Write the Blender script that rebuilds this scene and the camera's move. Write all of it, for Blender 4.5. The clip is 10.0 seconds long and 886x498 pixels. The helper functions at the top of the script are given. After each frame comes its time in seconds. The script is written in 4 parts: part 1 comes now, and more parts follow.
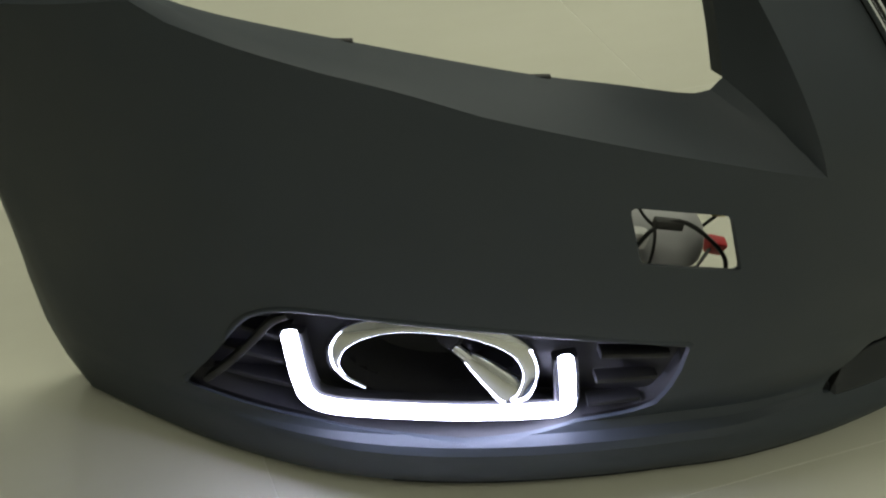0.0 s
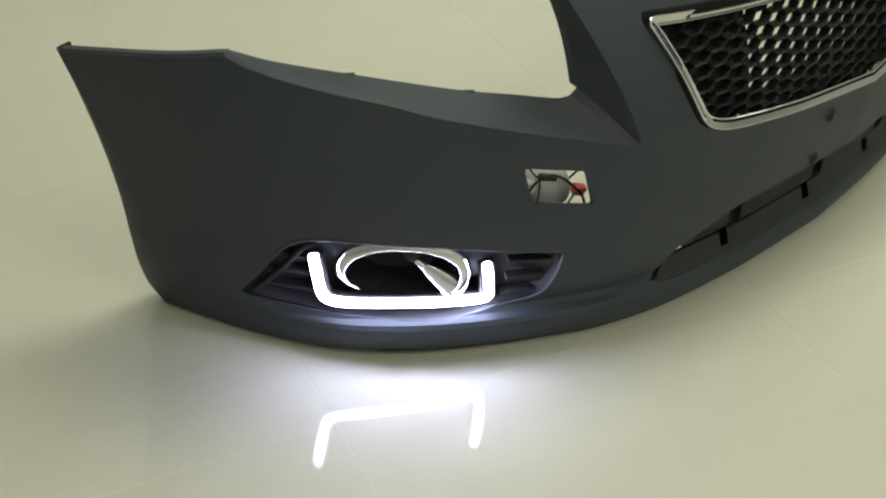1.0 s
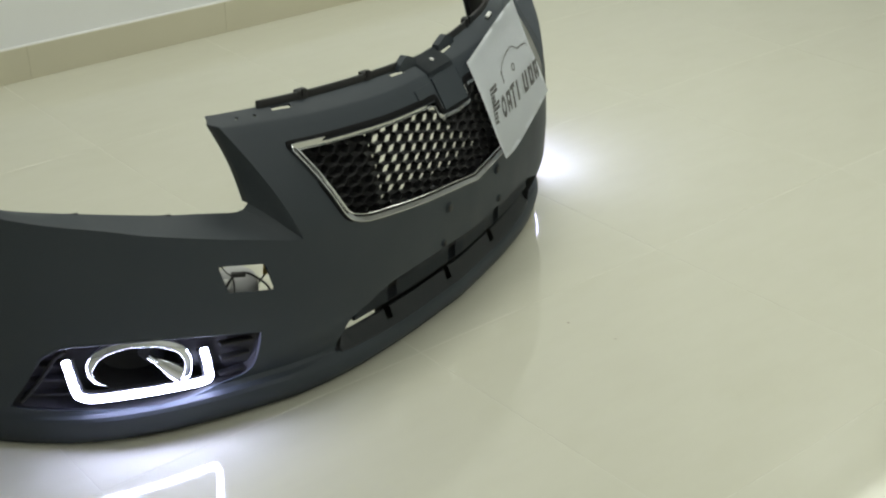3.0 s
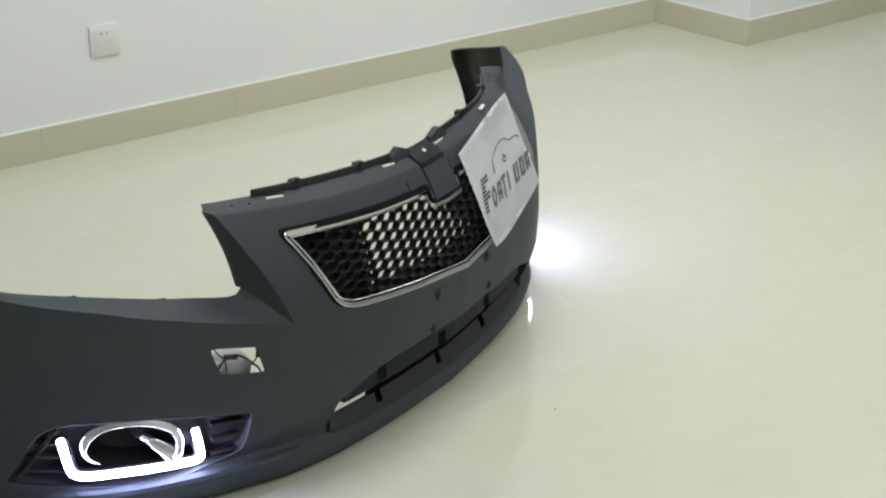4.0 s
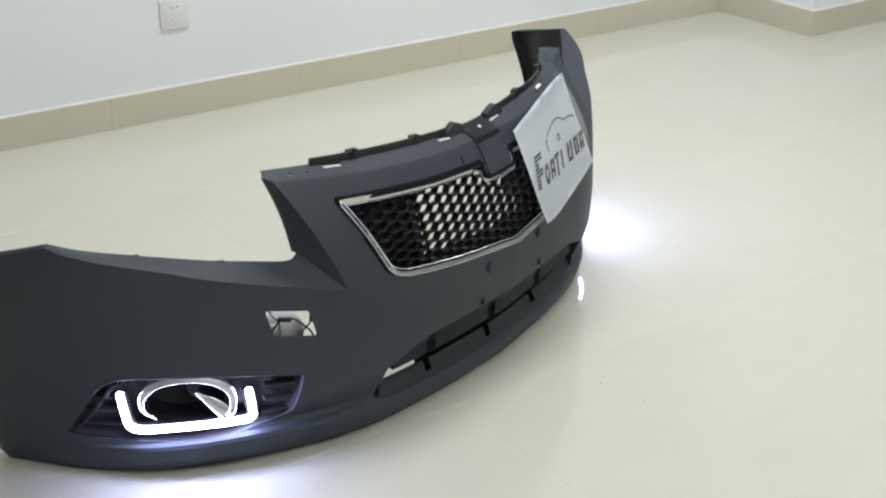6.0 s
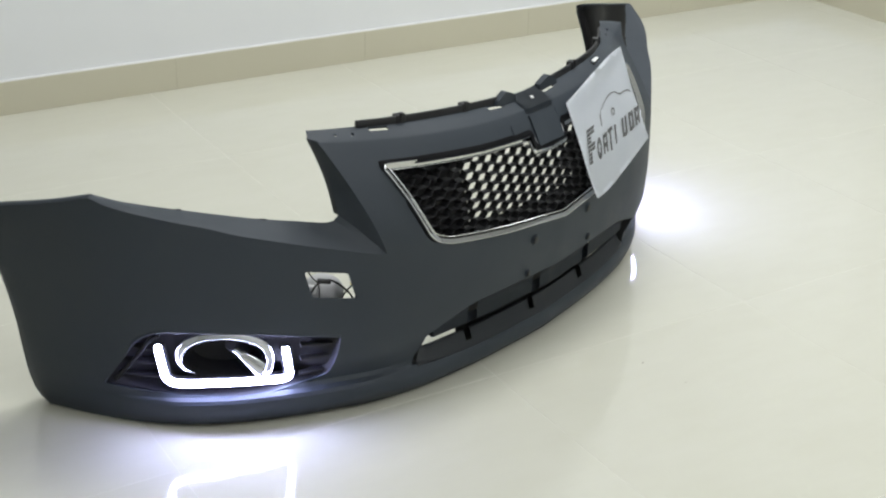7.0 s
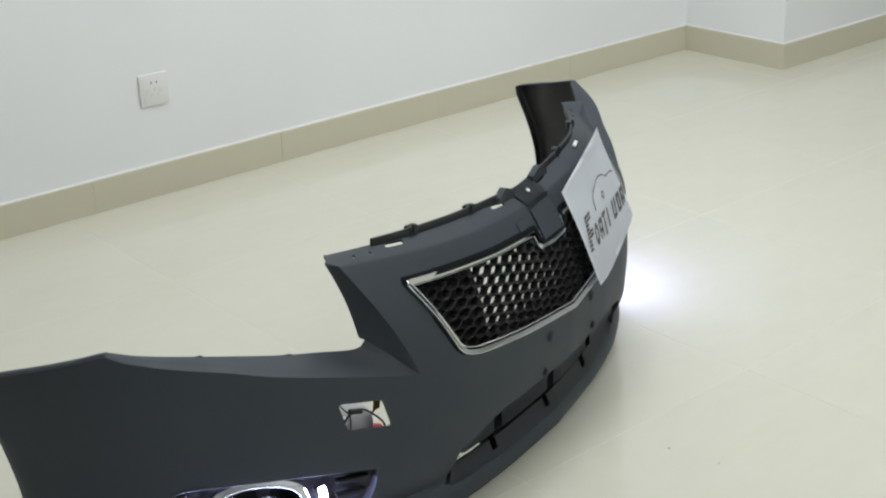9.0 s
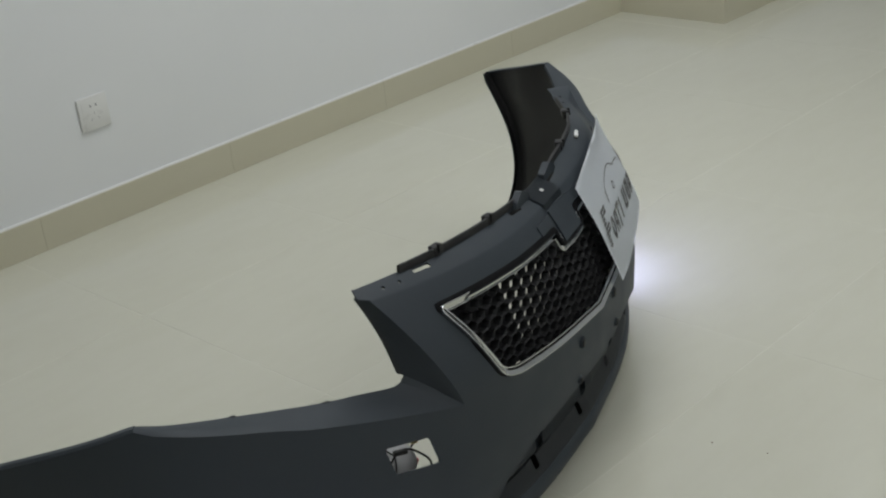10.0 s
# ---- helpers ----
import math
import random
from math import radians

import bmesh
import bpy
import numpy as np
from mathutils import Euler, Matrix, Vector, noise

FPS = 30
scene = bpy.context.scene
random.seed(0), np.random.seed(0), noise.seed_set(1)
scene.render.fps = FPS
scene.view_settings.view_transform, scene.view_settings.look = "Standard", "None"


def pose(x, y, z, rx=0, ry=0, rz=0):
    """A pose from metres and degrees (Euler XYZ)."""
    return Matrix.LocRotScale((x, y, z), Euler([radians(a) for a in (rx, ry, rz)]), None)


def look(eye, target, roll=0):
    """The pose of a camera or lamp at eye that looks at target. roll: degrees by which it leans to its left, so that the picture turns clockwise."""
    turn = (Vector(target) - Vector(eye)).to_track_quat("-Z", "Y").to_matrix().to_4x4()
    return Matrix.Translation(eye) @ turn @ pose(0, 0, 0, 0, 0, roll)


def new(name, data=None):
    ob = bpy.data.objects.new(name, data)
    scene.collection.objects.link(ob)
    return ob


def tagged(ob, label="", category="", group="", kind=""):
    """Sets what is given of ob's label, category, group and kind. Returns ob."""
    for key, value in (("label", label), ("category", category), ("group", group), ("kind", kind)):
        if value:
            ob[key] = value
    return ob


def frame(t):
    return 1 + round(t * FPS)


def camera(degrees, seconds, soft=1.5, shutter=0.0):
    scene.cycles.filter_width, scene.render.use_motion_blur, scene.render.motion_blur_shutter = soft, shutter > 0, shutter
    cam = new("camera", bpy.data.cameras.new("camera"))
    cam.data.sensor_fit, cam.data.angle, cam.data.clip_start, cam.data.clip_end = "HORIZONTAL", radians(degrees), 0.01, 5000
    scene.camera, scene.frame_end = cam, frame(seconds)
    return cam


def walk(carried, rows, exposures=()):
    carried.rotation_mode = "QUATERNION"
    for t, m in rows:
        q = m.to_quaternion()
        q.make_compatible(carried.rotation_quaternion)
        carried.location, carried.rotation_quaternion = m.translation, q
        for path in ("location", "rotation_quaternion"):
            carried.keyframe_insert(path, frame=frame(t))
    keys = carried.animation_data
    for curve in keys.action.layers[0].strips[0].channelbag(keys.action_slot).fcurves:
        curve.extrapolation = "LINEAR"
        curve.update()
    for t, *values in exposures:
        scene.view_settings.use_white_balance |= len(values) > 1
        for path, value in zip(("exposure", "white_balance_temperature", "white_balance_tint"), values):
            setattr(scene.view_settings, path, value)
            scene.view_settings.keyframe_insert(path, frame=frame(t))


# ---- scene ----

# ---- camera ----
cam = camera(36.70, 10.0, soft=2.2)
PATH = (
    (0, (-1.1123, -0.3362, 0.7843), (-0.5800, 0.2773, 0.2008), 1.36),
    (0.5, (-1.3469, -0.4904, 1.0153), (-0.7824, 0.0587, 0.3991), 3.30),
    (1, (-1.4895, -0.6271, 1.1112), (-0.9071, -0.0880, 0.5028), 2.77),
    (1.5, (-1.6082, -0.8115, 1.1743), (-0.9984, -0.2809, 0.5855), 1.86),
    (2, (-1.6070, -0.9086, 1.1959), (-0.9731, -0.3615, 0.6492), 2.76),
    (2.5, (-1.8121, -0.9503, 1.1764), (-1.0764, -0.4818, 0.6873), 1.34),
    (3, (-1.8511, -1.0355, 1.2095), (-1.0887, -0.5778, 0.7521), -0.48),
    (3.2, (-1.8527, -1.0514, 1.2166), (-1.0807, -0.5902, 0.7793), -0.14),
    (4.3, (-1.9024, -1.1500, 1.2600), (-1.1249, -0.6673, 0.8569), -0.02),
    (4.5, (-1.9311, -1.1792, 1.2619), (-1.1553, -0.6953, 0.8569), -0.08),
    (5, (-1.9179, -1.1695, 1.2474), (-1.1437, -0.6849, 0.8402), -0.55),
    (5.3, (-1.9141, -1.1501, 1.2429), (-1.1396, -0.6663, 0.8354), -0.10),
    (5.5, (-1.9178, -1.1661, 1.2517), (-1.1552, -0.6721, 0.8342), -0.48),
    (5.7, (-1.9185, -1.1505, 1.2508), (-1.1622, -0.6469, 0.8331), -0.30),
    (6.8, (-1.8776, -1.1773, 1.2431), (-1.1516, -0.6290, 0.8281), 2.80),
    (7, (-1.8760, -1.1888, 1.2305), (-1.1659, -0.6308, 0.8010), 1.83),
    (7.5, (-1.9103, -1.1237, 1.2353), (-1.1878, -0.5842, 0.8030), 0.32),
    (8, (-1.9937, -1.0181, 1.2499), (-1.2220, -0.5326, 0.8391), -0.36),
    (8.5, (-2.0123, -0.9578, 1.2545), (-1.2217, -0.4975, 0.8507), 0.58),
    (9, (-1.9385, -0.8836, 1.2498), (-1.1446, -0.4109, 0.8673), -1.96),
    (9.5, (-1.8668, -0.7660, 1.2486), (-1.0884, -0.2587, 0.8788), 1.17),
    (9.6, (-1.8661, -0.7335, 1.2511), (-1.1004, -0.2163, 0.8687), -0.46),
    (10, (-1.8747, -0.6491, 1.2698), (-1.0574, -0.2416, 0.8624), -6.43),
)
walk(cam, [(t, look(eye, target, roll)) for t, eye, target, roll in PATH],
     exposures=((0, -0.5, 7750, -2), (0.5, -0.02, 7700, 0), (1.5, -0.2, 7450, 0), (2.5, -0.27, 7250, 1), (3.0, -0.18, 7000, 2), (4.5, 0.13, 6500, 9), (5.5, 0.17, 6350, 11), (7.0, 0.23, 6400, 11), (8.5, 0.19, 6400, 11), (9.5, -0.20, 6400, 10), (10, -0.57, 6450, 10)))

# ---- light ----
world = bpy.data.worlds.new("room_air")
world.use_nodes = True
scene.world = world
world.node_tree.nodes["Background"].inputs[0].default_value = (0.95, 0.97, 1.0, 1)
world.node_tree.nodes["Background"].inputs[1].default_value = 0.05


def ceiling_panel(x, y, z, sx, sy, power, turn):
    data = bpy.data.lights.new("ceiling_lamp", "AREA")
    data.shape, data.size, data.size_y, data.energy = "RECTANGLE", sx, sy, power
    data.color = (0.97, 0.995, 1.0)
    ob = new("ceiling_lamp", data)
    ob.matrix_world = pose(x, y, z, 0, 0, turn)
    return tagged(ob, "lit ceiling lamp of the white room", "lamp")


# ---- materials ----
def material(name, base, rough=0.5, metal=0.0, coat=0.0):
    m = bpy.data.materials.new(name)
    m.use_nodes = True
    b = m.node_tree.nodes["Principled BSDF"]
    b.inputs["Base Color"].default_value = (*base, 1)
    b.inputs["Roughness"].default_value = rough
    b.inputs["Metallic"].default_value = metal
    b.inputs["Coat Weight"].default_value = coat
    return m, m.node_tree, b


def noise_node(tree, scale, detail=4.0, rough=0.55, coord="Object", stretch=None):
    co = tree.nodes.new("ShaderNodeTexCoord")
    n = tree.nodes.new("ShaderNodeTexNoise")
    n.inputs["Scale"].default_value, n.inputs["Detail"].default_value = scale, detail
    n.inputs["Roughness"].default_value = rough
    if stretch:
        mp = tree.nodes.new("ShaderNodeMapping")
        mp.inputs["Scale"].default_value = stretch
        tree.links.new(co.outputs[coord], mp.inputs[0])
        tree.links.new(mp.outputs[0], n.inputs["Vector"])
    else:
        tree.links.new(co.outputs[coord], n.inputs["Vector"])
    return n


def ramp(tree, source, stops):
    r = tree.nodes.new("ShaderNodeValToRGB")
    r.color_ramp.elements[0].position, r.color_ramp.elements[0].color = stops[0][0], (*stops[0][1], 1)
    r.color_ramp.elements[1].position, r.color_ramp.elements[1].color = stops[-1][0], (*stops[-1][1], 1)
    for p, c in stops[1:-1]:
        r.color_ramp.elements.new(p).color = (*c, 1)
    tree.links.new(source, r.inputs[0])
    return r


def bump(tree, b, source, strength, distance):
    n = tree.nodes.new("ShaderNodeBump")
    n.inputs["Strength"].default_value, n.inputs["Distance"].default_value = strength, distance
    tree.links.new(source, n.inputs["Height"])
    tree.links.new(n.outputs[0], b.inputs["Normal"])


def rough_range(tree, b, source, low, high):
    r = ramp(tree, source, ((0.3, (low,) * 3), (0.7, (high,) * 3)))
    tree.links.new(r.outputs[0], b.inputs["Roughness"])


def g(v):
    return (v, v, v)


def plastic_material(name, dark, light, low, high, grain=900, spec=0.5):
    m, tree, b = material(name, dark)
    broad = noise_node(tree, 3.5, 5)
    r = ramp(tree, broad.outputs["Fac"], ((0.3, dark), (0.7, light)))
    tree.links.new(r.outputs[0], b.inputs["Base Color"])
    rough_range(tree, b, noise_node(tree, 14, 6).outputs["Fac"], low, high)
    b.inputs["Specular IOR Level"].default_value = spec
    bump(tree, b, noise_node(tree, grain, 2).outputs["Fac"], 0.08, 0.0006)
    return m


PRIMER = plastic_material("primed_grey_plastic", (0.0294, 0.0374, 0.0470), (0.0350, 0.0443, 0.0556), 0.52, 0.62, spec=0.4)
INNER = plastic_material("raw_black_plastic", (0.012, 0.012, 0.013), (0.018, 0.018, 0.019), 0.5, 0.65)
BEZEL = plastic_material("black_bezel_plastic", (0.015, 0.015, 0.017), (0.020, 0.020, 0.022), 0.42, 0.55, spec=0.28)
# the primer grey made lighter, to offset the shade inside the intake
LIFTED_GREY = plastic_material("shade_lifted_plastic", (0.052, 0.058, 0.064), (0.060, 0.066, 0.073), 0.45, 0.55)
MESH_BLACK = plastic_material("black_grille_plastic", (0.006, 0.006, 0.007), (0.009, 0.009, 0.010), 0.4, 0.55, spec=0.3)
# near-black that puts the shade of narrow gaps into the colour
GAP_BLACK = plastic_material("gap_shade_black", (0.004, 0.004, 0.005), (0.006, 0.006, 0.007), 0.6, 0.75, spec=0.15)
CHROME, tree, b = material("chrome_plating", (0.62, 0.63, 0.64), 0.09, 1.0)
rough_range(tree, b, noise_node(tree, 40, 4).outputs["Fac"], 0.04, 0.11)
CABLE = plastic_material("cable_sheath", (0.015, 0.015, 0.016), (0.02, 0.02, 0.02), 0.4, 0.5)
RED_CABLE, tree, b = material("red_cable_sheath", (0.45, 0.02, 0.03), 0.45)
STRAP = plastic_material("pale_grey_plastic", (0.50, 0.50, 0.51), (0.57, 0.57, 0.58), 0.35, 0.5)
WHITE_PLASTIC, tree, b = material("white_plastic", (0.78, 0.78, 0.76), 0.32)
rough_range(tree, b, noise_node(tree, 25, 3).outputs["Fac"], 0.26, 0.38)
BLACK_SLOT, tree, b = material("dark_slot", (0.03, 0.03, 0.03), 0.6)
PIN_GREY, tree, b = material("grey_slot", (0.32, 0.32, 0.32), 0.6)
FAINT_GREY, tree, b = material("faint_grey_slot", (0.52, 0.52, 0.52), 0.6)
YELLOW, tree, b = material("yellow_tape", (0.62, 0.44, 0.10), 0.5)
CRUMB, tree, b = material("brown_dirt", (0.30, 0.25, 0.19), 0.9)
INK, tree, b = material("grey_ink", (0.10, 0.10, 0.105), 0.7)
rough_range(tree, b, noise_node(tree, 60, 3).outputs["Fac"], 0.6, 0.8)
r = ramp(tree, noise_node(tree, 45, 5, 0.7).outputs["Fac"], ((0.35, g(0.06)), (0.65, g(0.19))))
tree.links.new(r.outputs[0], b.inputs["Base Color"])

LED = bpy.data.materials.new("white_light_guide")
LED.use_nodes = True
b = LED.node_tree.nodes["Principled BSDF"]
b.inputs["Base Color"].default_value = (0.9, 0.9, 0.92, 1)
b.inputs["Emission Color"].default_value = (0.54, 0.57, 1.0, 1)
b.inputs["Emission Strength"].default_value = 68.0

PAPER, tree, b = material("white_paper", (0.80, 0.81, 0.83), 0.75)
n1 = noise_node(tree, 9, 4)
r = ramp(tree, n1.outputs["Fac"], ((0.3, (0.79, 0.82, 0.86)), (0.7, (0.84, 0.87, 0.90))))
tree.links.new(r.outputs[0], b.inputs["Base Color"])
bump(tree, b, noise_node(tree, 14, 3).outputs["Fac"], 0.25, 0.004)

TILE, tree, b = material("polished_cream_tile", (0.60, 0.57, 0.49), 0.08)
info = tree.nodes.new("ShaderNodeObjectInfo")
cloud = noise_node(tree, 2.2, 8, 0.62)
vein = noise_node(tree, 7.0, 6, 0.6, stretch=(1.0, 3.2, 1.0))
mixv = tree.nodes.new("ShaderNodeMath")
mixv.operation = "ADD"
tree.links.new(cloud.outputs["Fac"], mixv.inputs[0])
tree.links.new(vein.outputs["Fac"], mixv.inputs[1])
add = tree.nodes.new("ShaderNodeMath")
add.operation = "MULTIPLY_ADD"
add.inputs[1].default_value, add.inputs[2].default_value = 0.10, -0.05
tree.links.new(info.outputs["Random"], add.inputs[0])
total = tree.nodes.new("ShaderNodeMath")
total.operation = "ADD"
tree.links.new(mixv.outputs[0], total.inputs[0])
tree.links.new(add.outputs[0], total.inputs[1])
half = tree.nodes.new("ShaderNodeMath")
half.operation = "MULTIPLY"
half.inputs[1].default_value = 0.5
tree.links.new(total.outputs[0], half.inputs[0])
r = ramp(tree, half.outputs[0], ((0.30, (0.605, 0.595, 0.495)), (0.5, (0.625, 0.617, 0.520)), (0.72, (0.645, 0.637, 0.543))))
tree.links.new(r.outputs[0], b.inputs["Base Color"])
rough_range(tree, b, noise_node(tree, 6, 7, 0.7).outputs["Fac"], 0.045, 0.085)
bump(tree, b, noise_node(tree, 5, 3).outputs["Fac"], 0.03, 0.004)

GROUT, tree, b = material("cream_grout", (0.70, 0.69, 0.61), 0.5)
SKIRT, tree, b = material("beige_skirting_tile", (0.46, 0.42, 0.31), 0.22)
r = ramp(tree, noise_node(tree, 5, 3, 0.5).outputs["Fac"], ((0.2, (0.585, 0.555, 0.425)), (0.8, (0.605, 0.575, 0.445))))
tree.links.new(r.outputs[0], b.inputs["Base Color"])
rough_range(tree, b, noise_node(tree, 30, 3).outputs["Fac"], 0.30, 0.36)

PAINT, tree, b = material("white_wall_paint", (0.76, 0.78, 0.79), 0.6)
r = ramp(tree, noise_node(tree, 1.3, 6).outputs["Fac"], ((0.3, (0.81, 0.825, 0.835)), (0.7, (0.85, 0.86, 0.865))))
tree.links.new(r.outputs[0], b.inputs["Base Color"])
bump(tree, b, noise_node(tree, 160, 4).outputs["Fac"], 0.12, 0.001)
CEILING_PAINT, tree, b = material("white_ceiling_paint", (0.8, 0.8, 0.79), 0.8)


# ---- helpers of this place ----
def link(name, bm, mat, parent=None, label="", smooth=30):
    """Links a bmesh as one object; faces shade smooth below the angle."""
    bmesh.ops.recalc_face_normals(bm, faces=bm.faces)
    me = bpy.data.meshes.new(name)
    for f in bm.faces:
        f.smooth = smooth > 0
    for e in bm.edges:
        e.smooth = len(e.link_faces) == 2 and e.calc_face_angle(0) < radians(smooth)
    bm.to_mesh(me)
    bm.free()
    me.materials.append(mat)
    ob = new(name, me)
    if parent is not None:
        ob.parent = parent
    if label:
        ob["label"] = label
    return ob


def part(name, bm, mat, parent, label="", smooth=30):
    return link(name, bm, mat, parent, label, smooth)


def box(bm, x0, y0, z0, x1, y1, z1, m=None):
    vs = [bm.verts.new((x, y, z)) for x in (x0, x1) for y in (y0, y1) for z in (z0, z1)]
    for q in ((0, 1, 3, 2), (4, 6, 7, 5), (0, 4, 5, 1), (2, 3, 7, 6), (0, 2, 6, 4), (1, 5, 7, 3)):
        bm.faces.new([vs[i] for i in q])
    if m is not None:
        bmesh.ops.transform(bm, matrix=m, verts=vs)
    return vs


def bevelled_box(x0, y0, z0, x1, y1, z1, width, m=None, segments=2):
    bm = bmesh.new()
    box(bm, x0, y0, z0, x1, y1, z1)
    bmesh.ops.bevel(bm, geom=list(bm.edges), offset=width, segments=segments, affect="EDGES", profile=0.5)
    if m is not None:
        bmesh.ops.transform(bm, matrix=m, verts=bm.verts)
    return bm


def grid_faces(bm, rows, flip=False):
    """Quads between rows of points of equal length."""
    vs = [[bm.verts.new(p) for p in row] for row in rows]
    for a, c in zip(vs, vs[1:]):
        for i in range(len(a) - 1):
            q = (a[i], a[i + 1], c[i + 1], c[i])
            bm.faces.new(q[::-1] if flip else q)
    return vs


def sweep(path, ups, profile, closed=False):
    """A closed profile (across, up) carried along a path; ups: the outward way at each point."""
    bm = bmesh.new()
    n = len(path)
    rings = []
    for i in range(n):
        a = path[(i - 1) % n] if (closed or i) else path[0]
        c = path[(i + 1) % n] if (closed or i < n - 1) else path[-1]
        way = (c - a).normalized()
        up = (ups[i] - way * ups[i].dot(way)).normalized()
        side = way.cross(up)
        rings.append([bm.verts.new(path[i] + side * p + up * q) for p, q in profile])
    m = len(profile)
    for i in range(n if closed else n - 1):
        a, c = rings[i], rings[(i + 1) % n]
        for j in range(m):
            bm.faces.new((a[j], a[(j + 1) % m], c[(j + 1) % m], c[j]))
    if not closed:
        bm.faces.new(rings[0])
        bm.faces.new(rings[-1][::-1])
    return bm


def rounded(w, h, r, n=3):
    """A rounded rectangle w by h about the origin."""
    out = []
    for cx, cy, a0 in ((w / 2 - r, h / 2 - r, 0), (-w / 2 + r, h / 2 - r, 90), (-w / 2 + r, -h / 2 + r, 180), (w / 2 - r, -h / 2 + r, 270)):
        for k in range(n + 1):
            a = radians(a0 + 90 * k / n)
            out.append((cx + r * math.cos(a), cy + r * math.sin(a)))
    return out


def spline(knots, steps):
    """A smooth line through knots (tuples of any length)."""
    k = [np.array(p, float) for p in knots]
    k = [2 * k[0] - k[1]] + k + [2 * k[-1] - k[-2]]
    out = []
    for i in range(1, len(k) - 2):
        p0, p1, p2, p3 = k[i - 1:i + 3]
        for j in range(steps):
            t = j / steps
            out.append(0.5 * (2 * p1 + (p2 - p0) * t + (2 * p0 - 5 * p1 + 4 * p2 - p3) * t**2 + (3 * p1 - p0 - 3 * p2 + p3) * t**3))
    out.append(k[-2])
    return np.array(out)


def resample(pts, n):
    pts = np.array(pts, float)
    s = np.r_[0, np.cumsum(np.linalg.norm(np.diff(pts, axis=0), axis=1))]
    u = np.linspace(0, s[-1], n)
    return np.stack([np.interp(u, s, pts[:, i]) for i in range(pts.shape[1])], 1)


def round_corners(pts, radius, n=5, closed=False):
    """A polyline with its corners rounded."""
    pts = [np.array(p, float) for p in pts]
    out = []
    m = len(pts)
    for i in range(m):
        if not closed and i in (0, m - 1):
            out.append(pts[i])
            continue
        a, p, c = pts[i - 1], pts[i], pts[(i + 1) % m]
        r = radius[i] if isinstance(radius, (list, tuple)) else radius
        da, dc = (a - p) / np.linalg.norm(a - p), (c - p) / np.linalg.norm(c - p)
        r = min(r, 0.45 * np.linalg.norm(a - p), 0.45 * np.linalg.norm(c - p))
        s, e = p + da * r, p + dc * r
        for k in range(n + 1):
            t = k / n
            out.append((1 - t) ** 2 * s + 2 * t * (1 - t) * p + t * t * e)
    return np.array(out)


# ---- room ----
WALL_TURN = -19.5                       # the long wall against the bumper's axis
WALL = pose(0.631, 1.575, 0, 0, 0, WALL_TURN)   # x along the wall, y into it
CORNER = 2.251                          # from the socket's edge to the inner corner
JUT = 0.438                             # how far the next wall stands out
SKIRT_H = 0.0897
HEIGHT = 2.85
WEST, SOUTH, EAST = -4.6, -5.2, 5.4


def wall(name, x0, y0, x1, y1, h=HEIGHT):
    bm = bmesh.new()
    box(bm, x0, y0, -0.02, x1, y1, h)
    ob = link(name, bm, PAINT, smooth=0)
    ob.matrix_world = WALL
    return tagged(ob, "smooth white painted room wall above beige skirting", "wall", kind="structure")


wall("wall_north", WEST - 0.2, 0.0, CORNER, 0.2)
wall("wall_jut", CORNER, -JUT, EAST, 0.2)
wall("wall_east", EAST, SOUTH, EAST + 0.2, 0.2)
wall("wall_west", WEST - 0.2, SOUTH, WEST, 0.0)
wall("wall_south", WEST - 0.2, SOUTH - 0.2, EAST + 0.2, SOUTH)
bm = bmesh.new()
box(bm, WEST - 0.2, SOUTH - 0.2, HEIGHT, EAST + 0.2, 0.2, HEIGHT + 0.12)
ceiling = link("ceiling", bm, CEILING_PAINT, smooth=0)
ceiling.matrix_world = WALL
tagged(ceiling, "plain white painted ceiling", "ceiling", kind="structure")

# skirting in tile lengths, with thin joints
skirting = new("baseboard")
skirting.matrix_world = WALL
tagged(skirting, "beige glazed tile skirting along the wall foot", "skirting", kind="structure")
skirt_joint = -0.17


def skirting_tile(x0, x1, y, turn=0.0, ox=0.0, oy=0.0):
    bm = bevelled_box(x0 + 0.0002, y - 0.011, 0.0, x1 - 0.0002, y + 0.004, SKIRT_H, 0.0005, pose(ox, oy, 0, 0, 0, turn))
    part("skirting_tile", bm, SKIRT, skirting, smooth=0)
    bm = bevelled_box(x0, y - 0.0085, SKIRT_H - 0.001, x1, y + 0.002, SKIRT_H + 0.0035, 0.001, pose(ox, oy, 0, 0, 0, turn), 1)
    return part("caulk_line", bm, WHITE_PLASTIC, skirting, "white sealant bead", smooth=0)


edges = [WEST] + [skirt_joint + 0.6 * k for k in range(-8, 6) if WEST < skirt_joint + 0.6 * k < CORNER - 0.02] + [CORNER - 0.011]
for a, c in zip(edges, edges[1:]):
    skirting_tile(a, c, 0.0)
skirting_tile(0.0, JUT + 0.011, 0.0, -90, CORNER, 0.0)
edges = [CORNER] + [CORNER + 0.6 * k for k in range(1, 6)] + [EAST]
for a, c in zip(edges, edges[1:]):
    skirting_tile(a, c, -JUT)

# ---- the bumper's skin ----
def smooth_step(t):
    t = min(max(t, 0.0), 1.0)
    return t * t * (3 - 2 * t)


